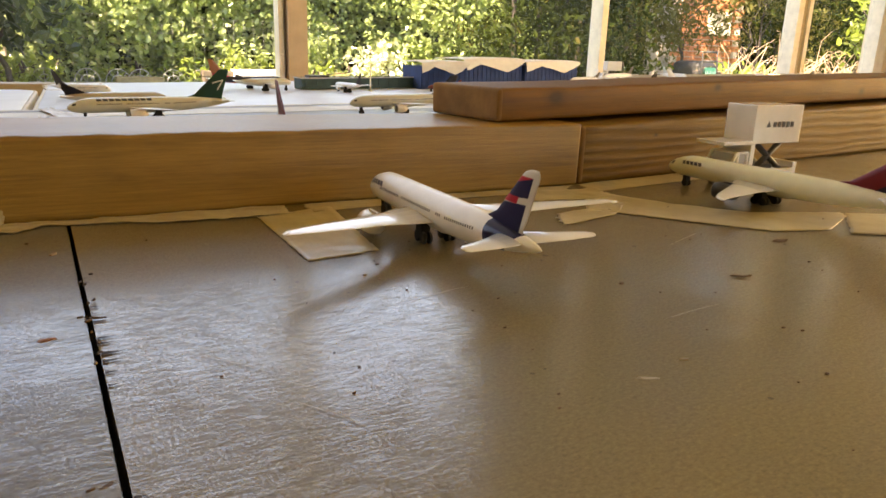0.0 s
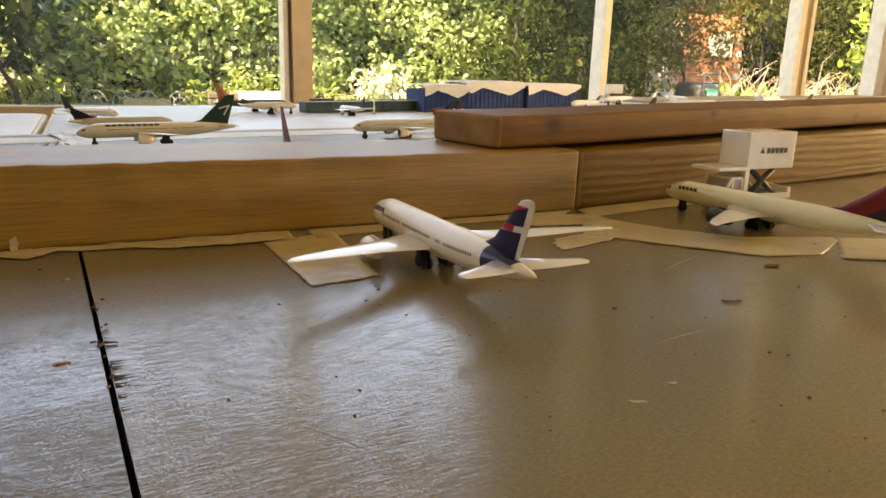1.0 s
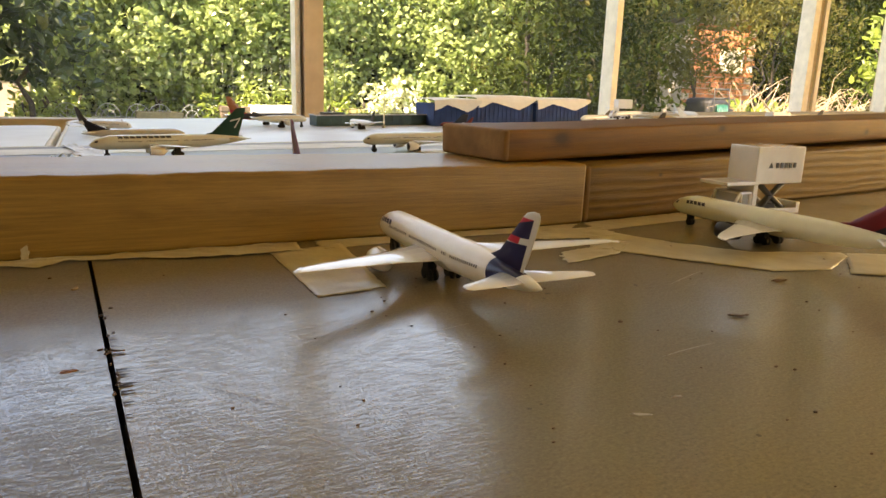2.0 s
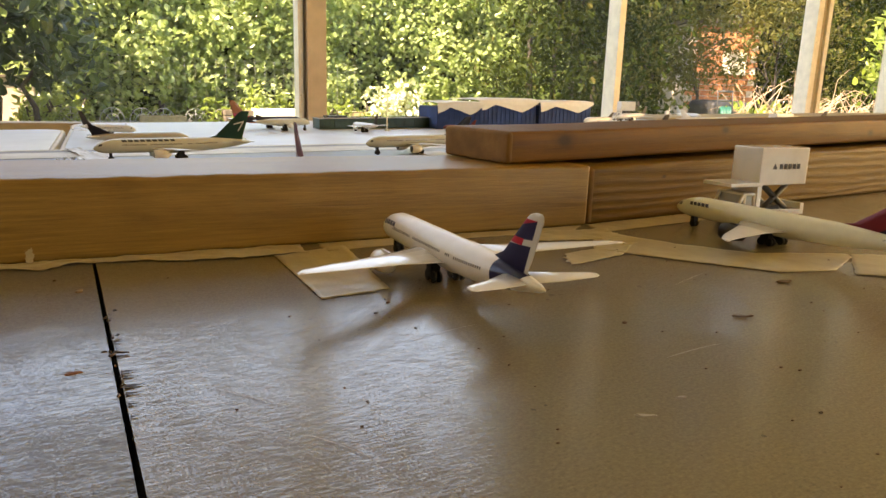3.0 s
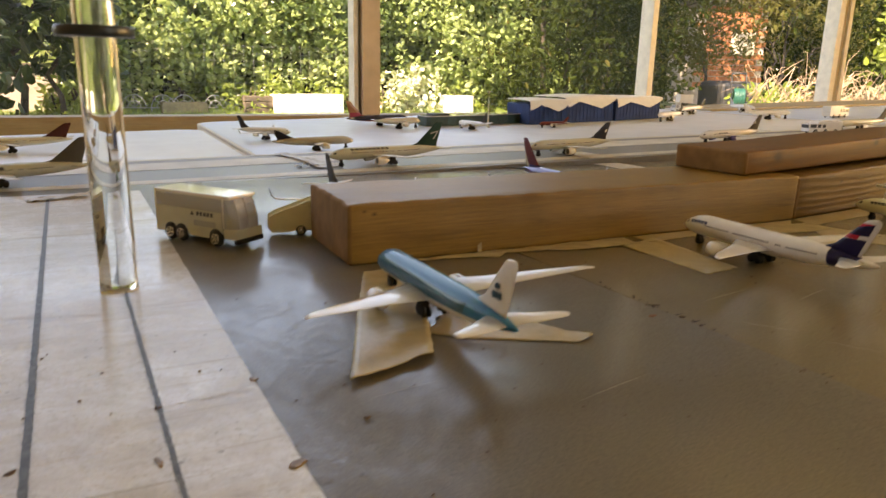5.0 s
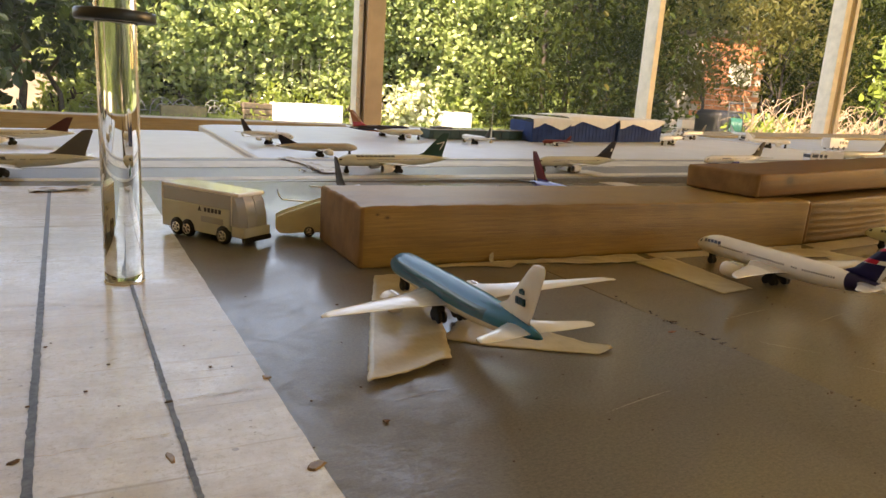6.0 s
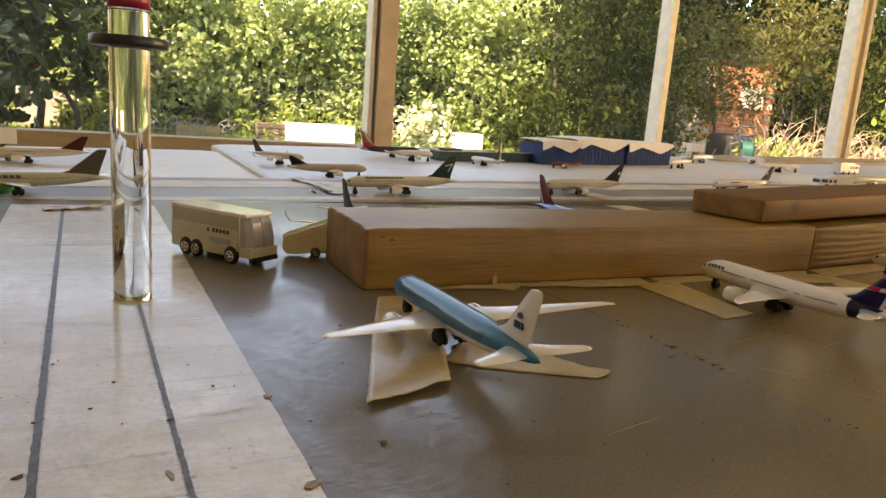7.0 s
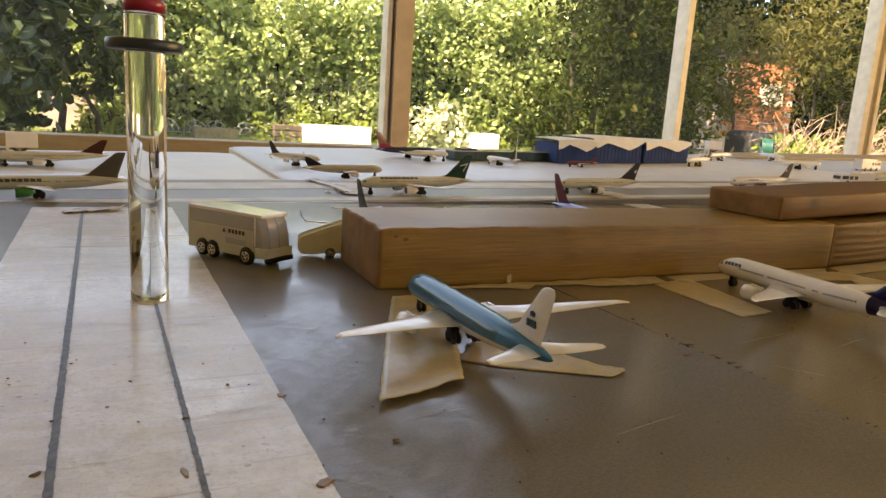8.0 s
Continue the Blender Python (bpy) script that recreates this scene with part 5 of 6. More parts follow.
torn_tape("long yellowed strip of masking tape under the cream plane", [(3.86, -0.16), (4.09, -0.65), (4.34, -0.97), (4.82, -1.15)], [(3.55, -0.6), (3.8, -0.95), (4.1, -1.31), (4.4, -1.39), (4.78, -1.22)], 4)
torn_tape("strip of masking tape under the cream plane's tail", [(4.83, -1.17), (5.6, -1.5)], [(4.42, -1.48), (5.3, -1.98)], 5)
torn_tape("short torn strip of masking tape by the beams' joint", [(3.42, -0.1), (3.98, -0.16)], [(3.34, -0.34), (3.7, -0.4), (3.92, -0.38)], 6, wrinkle=0.0005, ragged=0.0014)
torn_tape("lifted wide piece of masking tape under the blue plane", [(0.04, -0.16), (-0.25, -0.87), (-0.52, -1.58)], [(0.36, -0.16), (0.28, -0.4), (0.01, -1.15), (-0.12, -1.47)], 7, curl=0.0034, curl_from=0.55, wrinkle=0.0004, lift=0.0004)
torn_tape("curled pointed strip of masking tape under the blue plane's tail", [(0.2, -0.95), (0.48, -1.23), (0.58, -1.43), (0.645, -1.51)], [(-0.03, -1.2), (0.1, -1.32), (0.4, -1.49), (0.55, -1.57), (0.64, -1.545)], 8, curl=0.0025, curl_from=0.8)
torn_tape("crumpled pale tape across the grey board", [(0.84, 5.7), (1.0, 4.9), (1.0, 4.15)], [(0.98, 5.7), (1.2, 4.8), (1.36, 4.2)], 9, wrinkle=0.0015, rim=0.002, at_z=mid_z(1.1) + 0.0006, ragged=0.0012)
torn_tape("torn piece of masking tape at the runway's end", [(-1.9, 3.0), (-1.4, 3.14)], [(-1.88, 2.86), (-1.44, 2.98)], 10, curl=0.004, wrinkle=0.0012, lift=0.0012)
# a flap of tape stuck to the beam's face
bm = bmesh.new()
rows = [[bm.verts.new((0.088 + 0.0016 * noise.noise(Vector((j, i * 0.8, 4))) + 0.003 * j / 4, -0.0022 - 0.0008 * abs(noise.noise(Vector((j, i, 1)))) - 0.004 * max(0.0, 0.3 - i / 6), 0.0012 + 0.0062 * i / 6 * (0.75 + 0.25 * j / 4))) for j in range(5)] for i in range(7)]
for p0, p1 in zip(rows, rows[1:]):
    for j in range(4):
        bm.faces.new((p0[j], p0[j + 1], p1[j + 1], p1[j]))
bm.normal_update()
bmesh.ops.solidify(bm, geom=bm.faces[:], thickness=0.0002)
solid("masking_tape", bm, TAPE, "small flap of tape stuck to the beam's face", "tape", group="strips of masking tape")

# crumpled ribbon of pale tape standing on the board
bm = bmesh.new()
steps = 40
path = [Vector((0.078 + 0.034 * i / steps, 0.432 + 0.002 * math.sin(i * 0.9), mid_z(0.9) + 0.0012 + 0.0045 * abs(math.sin(i * 0.33)) * math.sin(math.pi * i / steps))) for i in range(steps + 1)]
side = [Vector((0.0015 * math.sin(i * 0.7), 0.007, 0.0015 * math.sin(i * 0.5))) for i in range(steps + 1)]
lo_v, hi_v = [bm.verts.new(p) for p in path], [bm.verts.new(p + d) for p, d in zip(path, side)]
for i in range(steps):
    bm.faces.new((lo_v[i], lo_v[i + 1], hi_v[i + 1], hi_v[i])).smooth = True
bm.normal_update()
bmesh.ops.solidify(bm, geom=bm.faces[:], thickness=0.0002)
solid("tape_ribbon", bm, TAPE_PALE, "crumpled pale ribbon of tape on the grey board", "tape")

# ---- grit, leaf bits and scratches ----
SCRAPE = plain("pale_scrape", (0.36, 0.33, 0.28), 0.7, scale=300)
DEBRIS = plain("dry_leaf_brown", (0.09, 0.05, 0.025), 0.8, vary=0.4, scale=300)
DARK_CHIP = plain("dark_bark_chip", (0.035, 0.02, 0.011), 0.85, vary=0.4, scale=300)
RUST = plain("rust_brown_flake", (0.22, 0.09, 0.04), 0.8, vary=0.4, scale=300)
AMBER = plain("dried_glue", (0.2, 0.12, 0.045), 0.4, vary=0.4, scale=300)


def flake(name, label, x, y, length, width, turn, material, seed, z=0.0004):
    rnd = random.Random(seed)
    bm = bmesh.new()
    k = 9
    top, lo = [], []
    for i in range(k):
        a = 2 * math.pi * i / k
        rr = 1 + rnd.uniform(-0.3, 0.3)
        px, py = length / 2 * math.cos(a) * rr, width / 2 * math.sin(a) * rr
        zz = abs(px) * 0.12 * rnd.random()
        top.append(bm.verts.new((px * 0.75, py * 0.75, 0.0004 + zz)))
        lo.append(bm.verts.new((px, py, zz)))
    bm.faces.new(top)
    bm.faces.new(lo[::-1])
    for i in range(k):
        bm.faces.new((lo[i], lo[(i + 1) % k], top[(i + 1) % k], top[i]))
    return solid(name, bm, material, label, "debris", place=Matrix.Translation((x * DM, y * DM, z)) @ Matrix.Rotation(radians(turn), 4, "Z"))


flake("dry_leaf", "dry brown leaf bit on the grey plywood", 3.965, -1.445, 0.0105, 0.0028, -8, DEBRIS, 1)
flake("dry_leaf", "dry brown leaf bit on the grey plywood", 3.347, -1.747, 0.0075, 0.0016, -25, DEBRIS, 2)
flake("grit", "dark speck of grit on the grey plywood", 2.871, -1.641, 0.002, 0.002, 0, DEBRIS, 3)
flake("rust_flake", "rust-brown flake beside the board joint", 1.10, -1.43, 0.005, 0.003, 20, RUST, 4)
flake("rust_flake", "rust-brown crumb beside the board joint", 1.10, -0.56, 0.004, 0.0022, 60, AMBER, 5)
flake("grit", "dark speck of grit by the blue plane", -0.553, -1.848, 0.0026, 0.0022, 0, DEBRIS, 6)
flake("glue_blob", "dried amber glue on the runway edge", -0.845, -2.04, 0.008, 0.0048, 30, AMBER, 7, 0.0005)
flake("glue_blob", "dried brown crumb on the runway line", -1.186, -1.50, 0.0032, 0.0016, 10, DEBRIS, 8, 0.0007)
flake("glue_blob", "dried brown crumb on the runway line", -1.606, -1.75, 0.0042, 0.002, 40, DEBRIS, 9, 0.0005)
flake("glue_blob", "dried amber glue on the runway line", -1.215, -1.86, 0.0022, 0.006, 12, AMBER, 10, 0.0005)
flake("glue_blob", "dried brown crumb at the runway edge", -0.845, -1.39, 0.004, 0.003, -50, AMBER, 11, 0.0005)
flake("splinter", "dark splinter at the board joint", 1.225, -1.309, 0.005, 0.0012, -20, DEBRIS, 12)
flake("splinter", "dark splinter at the board joint", 1.21, -2.19, 0.004, 0.002, 30, DEBRIS, 13)
flake("grit", "dark speck of grit on the white runway", -1.02, -1.25, 0.0016, 0.0016, 0, DEBRIS, 14, 0.001)
flake("paint_chip", "pale paint scrape on the grey plywood", 2.433, -2.247, 0.006, 0.0015, -20, SCRAPE, 15, -0.0004)

flake("bark_chip", "curled brown bark chip at the runway's far end", -1.83, 2.9, 0.013, 0.0045, 62, DEBRIS, 16, 0.001)
flake("bark_chip", "small brown bark chip at the runway's far end", -1.79, 3.1, 0.007, 0.003, 20, AMBER, 17, 0.001)
flake("paint_chip", "pale paint scrape on the grey plywood", 2.6, -2.2, 0.004, 0.0008, -12, SCRAPE, 18, -0.0001)
rnd = random.Random(5)
bm = bmesh.new()
for i in range(170):
    x, y = rnd.uniform(-2.0, 5.0), rnd.uniform(-2.9, -0.3)
    s = rnd.choice([0.0003, 0.0004, 0.0004, 0.0006])
    bmesh.ops.create_icosphere(bm, subdivisions=1, radius=s, matrix=Matrix.Translation((x * DM, y * DM, s * 0.6 + (0.0006 if x < -0.85 else 0))) @ Matrix.Diagonal((1.4, 0.9, 0.6, 1)))
solid("grit", bm, DEBRIS, "fine dark grit scattered over the plywood", "grit", kind="stuff")

# splintered edge of the joint
bm = bmesh.new()
chips = [(-1.33, 0.03), (-1.46, 0.052), (-1.5, 0.04), (-1.57, 0.06), (-1.62, 0.045), (-1.69, 0.03), (-1.2, 0.03), (-1.26, 0.02)]
for i in range(30):
    y, ln = chips[i] if i < len(chips) else (rnd.uniform(-2.4, -0.9), rnd.uniform(0.2, 0.8) ** 2 * 0.05)
    side = 1 if i < len(chips) or rnd.random() < 0.6 else -1
    x = (1.163 if side > 0 else 1.145) - 0.043 * (y + 0.2)
    hw = 0.004 + ln * rnd.uniform(0.1, 0.16)
    a = bm.verts.new((x * DM, (y - hw) * DM, 0.0004))
    b = bm.verts.new((x * DM, (y + hw) * DM, 0.0004))
    c = bm.verts.new(((x + side * ln) * DM, y * DM, 0.0004))
    bm.faces.new((a, c, b) if side > 0 else (a, b, c))
solid("splinter_chips", bm, plain("dark_splinter", (0.03, 0.018, 0.012), 0.8, scale=300), "dark splinter chips along the plywood joint", "splinters", kind="stuff")

# long pale scratches
for i, (x, y, ln, turn) in enumerate(((1.75, -1.32, 0.05, 8), (2.2, -1.5, 0.034, 12), (1.5, -1.75, 0.03, -52), (2.9, -1.95, 0.028, 5), (3.6, -1.25, 0.036, 20), (1.65, -2.1, 0.022, -60), (-0.35, -1.7, 0.03, 6), (0.4, -2.0, 0.04, 10))):
    bm = bmesh.new()
    k = 12
    top = [bm.verts.new((ln * (j / k - 0.5), 0.0011 * math.sin(2.2 * j / k) + 0.00016 * math.sin(math.pi * j / k), 0.0)) for j in range(k + 1)]
    low = [bm.verts.new((v.co.x, v.co.y - 0.00028 * math.sin(math.pi * j / k) - 0.00004, 0.0)) for j, v in enumerate(top)]
    for j in range(k):
        bm.faces.new((low[j], low[j + 1], top[j + 1], top[j]))
    solid("scratch", bm, SCRAPE, "long pale scratch in the grey plywood paint", "scratch", group="scratches", place=Matrix.Translation((x * DM, y * DM, 0.0003)) @ Matrix.Rotation(radians(turn), 4, "Z"))

# bark crumbs lying over the joint
for i in range(8):
    v = random.Random(300 + i)
    y = -0.85 - 0.75 * v.random()
    flake("bark_chip", "dark crumb of bark caught at the plywood joint", 1.155 - 0.043 * (y + 0.2) + v.uniform(-0.03, 0.035), y, v.uniform(0.0012, 0.0032), v.uniform(0.0006, 0.0012), v.uniform(40, 140), DARK_CHIP, 400 + i, 0.0007)
# dark chips caught along the joint
for i, (x, y, ln, turn) in enumerate(((1.231, -1.323, 0.0045, 60), (1.21, -1.29, 0.003, 10), (1.249, -1.5, 0.004, 100), (1.238, -1.634, 0.0035, 80), (1.235, -1.42, 0.002, 70), (1.214, -2.192, 0.0025, 20), (1.212, -2.308, 0.002, 0))):
    flake("bark_chip", "dark crumb of bark caught at the plywood joint", x - 0.03, y, ln * 0.75, ln * 0.25, turn, DEBRIS, 30 + i, 0.0006)
# hairline cracks across the white paint
CRACK = plain("brown_crack", (0.42, 0.36, 0.28), 0.8, vary=0.4, scale=400)
for i, ((xa, ya), (xb, yb)) in enumerate((((-2.0, -0.24), (-0.89, -0.5)), ((-1.25, -1.5), (-0.869, -1.472)), ((-1.66, -1.31), (-1.45, -1.36)), ((-1.456, -1.153), (-1.146, -0.933)), ((-1.6, -1.75), (-1.15, -1.71)), ((-1.95, -0.9), (-1.66, -0.84)))):
    rnd = random.Random(60 + i)
    bm = bmesh.new()
    k = 22
    pts = [(xa + (xb - xa) * j / k + rnd.uniform(-0.004, 0.004), ya + (yb - ya) * j / k + rnd.uniform(-0.007, 0.007)) for j in range(k + 1)]
    wid = [rnd.uniform(0.0, 0.0035) for _ in pts]
    up = [bm.verts.new((x * DM, (y + w) * DM, 0)) for (x, y), w in zip(pts, wid)]
    dn = [bm.verts.new((x * DM, (y - w * 0.6) * DM, 0)) for (x, y), w in zip(pts, wid)]
    for j in range(k):
        bm.faces.new((dn[j], dn[j + 1], up[j + 1], up[j]))
    solid("paint_crack", bm, CRACK, "hairline brown crack across the white paint", "crack", group="paint cracks", place=Matrix.Translation((0, 0, 0.0008)))


# ---- garden ----
G = -0.42
GRASS = plain("lawn_soil", (0.10, 0.13, 0.035), 0.9, vary=0.4, scale=3)
bm = bmesh.new()
bmesh.ops.create_grid(bm, x_segments=90, y_segments=90, size=60)
for v in bm.verts:
    v.co.z = G + 0.05 * noise.noise(v.co * 0.35)
    v.co.y += 62.7
for x0, x1, y0, y1 in ((-400, -2.75, -400, 2.7), (4.95, 400, -400, 2.7), (-2.75, 4.95, -400, -2.55), (-400, -60, 2.7, 122.7), (60, 400, 2.7, 122.7), (-400, 400, 122.7, 700)):
    vs = [bm.verts.new(c) for c in ((x0, y0, G - 0.06), (x1, y0, G - 0.06), (x1, y1, G - 0.06), (x0, y1, G - 0.06))]
    bm.faces.new(vs)
solid("ground", bm, GRASS, "sunlit lawn and soil of the garden", "ground", kind="structure")

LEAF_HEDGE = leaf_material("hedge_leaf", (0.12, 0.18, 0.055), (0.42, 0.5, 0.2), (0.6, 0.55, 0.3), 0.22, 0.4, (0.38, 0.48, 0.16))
# the trees' shade is put into this near-black leaf colour
LEAF_SHADED = leaf_material("shaded_tree_leaf", (0.014, 0.024, 0.004), (0.034, 0.046, 0.007), (0.09, 0.07, 0.015), 0.6, 0.3, (0.06, 0.07, 0.008), 0.08)
# lighter copy for the right-hand trees, haze put into the colour
LEAF_HAZE = leaf_material("hazy_olive_leaf", (0.05, 0.055, 0.012), (0.13, 0.125, 0.035), (0.24, 0.19, 0.06), 0.5, 0.45, (0.26, 0.22, 0.06), 0.15)
# left shrubs: darkened leaf colour carries their shade
LEAF_SHRUB_SHADE = leaf_material("shaded_shrub_leaf", (0.013, 0.024, 0.008), (0.045, 0.072, 0.022), (0.16, 0.15, 0.05), 0.35, 0.34, (0.085, 0.13, 0.03))
LEAF_BRIGHT = leaf_material("bright_bush_leaf", (0.1, 0.16, 0.02), (0.22, 0.28, 0.04), (0.4, 0.38, 0.1), 0.35, 0.45)
FLOWER = leaf_material("white_flower_petal", (0.25, 0.3, 0.1), (0.75, 0.74, 0.56), (0.5, 0.5, 0.2), 0.6, 0.3)
BARK = plain("grey_brown_bark", (0.06, 0.045, 0.032), 0.9, vary=0.4, scale=20, bump_by=0.6)
TWIG = plain("dry_pale_twig", (0.36, 0.25, 0.165), 0.8, vary=0.3, scale=30)
BRICK = plain("red_brown_brick", (0.52, 0.2, 0.09), 0.85, vary=0.35, scale=14)


def leaves(name, clumps, count, size, material, parent, seed, thin=0.5):
    """Many small folded leaves, scattered over clumps (centre, radii), outside denser than inside."""
    rs = np.random.RandomState(seed)
    vol = np.array([r[0] * r[1] * r[2] for _, r in clumps]) ** 0.7
    pick = rs.choice(len(clumps), count, p=vol / vol.sum())
    c = np.array([k[0] for k in clumps])[pick]
    r = np.array([k[1] for k in clumps])[pick]
    d = rs.normal(size=(count, 3))
    d /= np.linalg.norm(d, axis=1)[:, None]
    rad = rs.uniform(0.35, 1.0, count) ** 0.5
    p = c + r * d * rad[:, None]
    a = rs.normal(size=(count, 3)) + d * 0.3
    a[:, 2] -= 0.4
    a /= np.linalg.norm(a, axis=1)[:, None]
    b = np.cross(a, rs.normal(size=(count, 3)) + np.array([0, 0, 1.2]))
    b /= np.linalg.norm(b, axis=1)[:, None] + 1e-9
    up = np.cross(a, b)
    s = size * rs.uniform(0.55, 1.35, count)[:, None]
    w = s * thin
    base, tip = p - a * s * 0.5, p + a * s * 0.5 - up * s * 0.12
    low, high = p - a * s * 0.2 + up * s * 0.08, p + a * s * 0.22 + up * s * 0.03
    rim = [low + b * w * 0.46, high + b * w * 0.4, low - b * w * 0.46, high - b * w * 0.4]
    verts = np.stack([base, rim[0], rim[1], tip, rim[3], rim[2]], 1).reshape(-1, 3)
    i = np.arange(count) * 6
    faces = np.concatenate([np.stack([i, i + 1, i + 2, i + 3], 1), np.stack([i, i + 3, i + 4, i + 5], 1)])
    me = bpy.data.meshes.new(name)
    me.from_pydata(verts.tolist(), [], faces.tolist())
    me.materials.append(material)
    ob = new(name, me)
    ob.parent = parent
    ob["kind"] = "stuff"
    return ob


def shrub(name, label, category, x, y, w, depth, z0, z1, count, size, material, seed, trunks=4, group="", thin=0.5, clump=0.35, inner=0.0, slant=0.0):
    root = thing(name, label, category, Matrix.Translation((x, y, G)), group)
    rnd = random.Random(seed)
    nc = max(10, int(w * depth * (z1 - z0) / clump**3 * 0.9))
    cl = []
    for _ in range(nc):
        cz = rnd.uniform(z0, z1)
        narrow = 1.0 - 0.25 * max(0, (cz - z0) / (z1 - z0) - 0.6) / 0.4
        cl.append(((rnd.uniform(-w / 2, w / 2) * narrow + slant * min(cz - z0, 2.0), rnd.uniform(-depth / 2, depth / 2) * narrow, cz - G), tuple(clump * rnd.uniform(0.6, 1.25) for _ in range(3))))
    leaves("crown", cl, count, size, material, root, seed, thin)
    for i in range(trunks):
        bm = bmesh.new()
        bx, by = rnd.uniform(-w * 0.22, w * 0.22) + slant * 3.0, rnd.uniform(-depth * 0.3, depth * 0.3) + inner
        h = (z1 - G) * rnd.uniform(0.6, 0.9)
        pts = [Vector((bx, by, -0.05))]
        for k in range(1, 7):
            pts.append(Vector((bx + 0.1 * k * rnd.uniform(-0.6, 0.6), by + 0.05 * rnd.uniform(-1, 1), h * k / 6)))
        thick = min(1.0, 0.25 + h / 2.5)
        tube(bm, pts, [thick * (0.045 - 0.006 * k) for k in range(7)], 7)
        for k in range(2, 6):
            e = pts[k] + Vector((rnd.uniform(-0.5, 0.5), rnd.uniform(-0.3, 0.3), rnd.uniform(0.2, 0.5))) * min(1.0, h / 1.8)
            tube(bm, [pts[k], (pts[k] + e) / 2 + Vector((0, 0, 0.06)), e], [0.018, 0.012, 0.006], 5)
        part("trunk", bm, BARK, root)
    return root


# bright clipped hedge at the garden's end
for i, hx in enumerate((-3.2, -1.4, 0.4, 2.2, 4.0, 5.6)):
    shrub("hedge", "tall sunlit hedge with glossy yellow-green leaves", "hedge", hx, 9.6 + 0.25 * math.sin(i * 2.1), 2.0, 1.0, G + 0.15, 1.6 + 0.15 * math.sin(i * 1.7), 11500, 0.076, LEAF_HEDGE, 20 + i, 1, "hedge sections", 0.8, inner=0.5)
# tall shrubs near the window's left side, their shade put into the leaf colour
shrub("tree", "shrub with large leaves and thin stems, its shade put into the colour", "shrub", -1.75, 7.2, 1.7, 1.2, -0.25, 1.5, 2500, 0.14, LEAF_SHRUB_SHADE, 41, 2, thin=0.6)
shrub("tree", "shrub with large leaves and thin stems, its shade put into the colour", "shrub", -0.68, 7.9, 1.35, 1.0, 0.08, 1.6, 2100, 0.14, LEAF_SHRUB_SHADE, 42, 2, thin=0.6)
# dense trees to the right of the terminal, shade and haze put into their colours
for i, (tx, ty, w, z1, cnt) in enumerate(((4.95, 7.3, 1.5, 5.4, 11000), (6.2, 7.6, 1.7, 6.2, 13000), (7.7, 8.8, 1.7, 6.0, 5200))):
    shrub("tree", "dense green tree with small leaves, shade and haze in its colour", "tree", tx, ty, w, 1.3, G + 0.1, z1, cnt, 0.085, (LEAF_SHADED, LEAF_SHADED, LEAF_HAZE)[i], 50 + i, 2, "dark trees", 0.5, inner=0.5, slant=(0.28, 0.1, 0.0)[i])
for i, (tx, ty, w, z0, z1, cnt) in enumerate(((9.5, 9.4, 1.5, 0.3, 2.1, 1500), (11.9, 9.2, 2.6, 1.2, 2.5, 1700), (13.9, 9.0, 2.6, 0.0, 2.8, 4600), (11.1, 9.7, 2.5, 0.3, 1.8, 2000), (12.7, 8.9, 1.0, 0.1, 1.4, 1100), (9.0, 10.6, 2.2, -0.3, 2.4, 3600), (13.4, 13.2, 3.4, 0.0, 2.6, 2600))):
    shrub("tree", "tree with gaps of sky between its leaves, shade and haze in its colour", "tree", tx, ty, w, 1.3, z0, z1, cnt, 0.075 if i in (3, 4) else 0.13, LEAF_HAZE if i in (0, 1, 3, 4) else LEAF_SHADED, 60 + i, 2, "dark trees", 0.4, inner=0.5)
shrub("bush", "bright leafy bush in the sun", "bush", 9.35, 5.6, 0.75, 0.6, 0.15, 1.2, 400, 0.11, LEAF_BRIGHT, 71, 2)
shrub("bush", "low bright bush among dry twigs", "bush", 8.4, 6.4, 1.2, 0.8, G, -0.12, 420, 0.11, LEAF_BRIGHT, 72, 1)
shrub("flower_bush", "bush with white blossom in full sun", "bush", 3.62, 8.3, 0.62, 0.4, G, 0.16, 800, 0.07, FLOWER, 73, 1, thin=0.9, clump=0.2)
for i, (bx, by) in enumerate(((0.75, 8.95), (-0.3, 8.9), (2.85, 8.4), (4.2, 8.2), (-1.8, 8.4), (2.2, 8.95), (1.5, 9.0), (-0.4, 8.35), (1.62, 8.34))):
    shrub("plant", "small yellow-green plant along the lawn", "plant", bx, by, 0.7, 0.35, G, G + 0.3, 260, 0.075, LEAF_BRIGHT, 80 + i, 1, "border plants", clump=0.16)

# grass blades on the visible lawn
rs = np.random.RandomState(9)
cnt = 14000
gx, gy = rs.uniform(-4, 6, cnt), rs.uniform(6.2, 9.2, cnt)
gh, ga = rs.uniform(0.025, 0.08, cnt), rs.uniform(0, 2 * math.pi, cnt)
base = np.stack([gx, gy, np.full(cnt, G - 0.03)], 1)
off = np.stack([np.cos(ga), np.sin(ga), np.zeros(cnt)], 1) * 0.007
tip = base + np.stack([np.sin(ga) * 0.03, np.cos(ga) * 0.03, gh + 0.03], 1)
gv = np.stack([base - off, base + off, tip], 1).reshape(-1, 3)
me = bpy.data.meshes.new("grass")
me.from_pydata(gv.tolist(), [], (np.arange(cnt * 3).reshape(-1, 3)).tolist())
me.materials.append(leaf_material("grass_blade", (0.12, 0.2, 0.03), (0.26, 0.36, 0.06), (0.4, 0.4, 0.12), 0.5, 0.4))
tagged(new("grass", me), "bright sunlit lawn grass", "grass", kind="stuff")

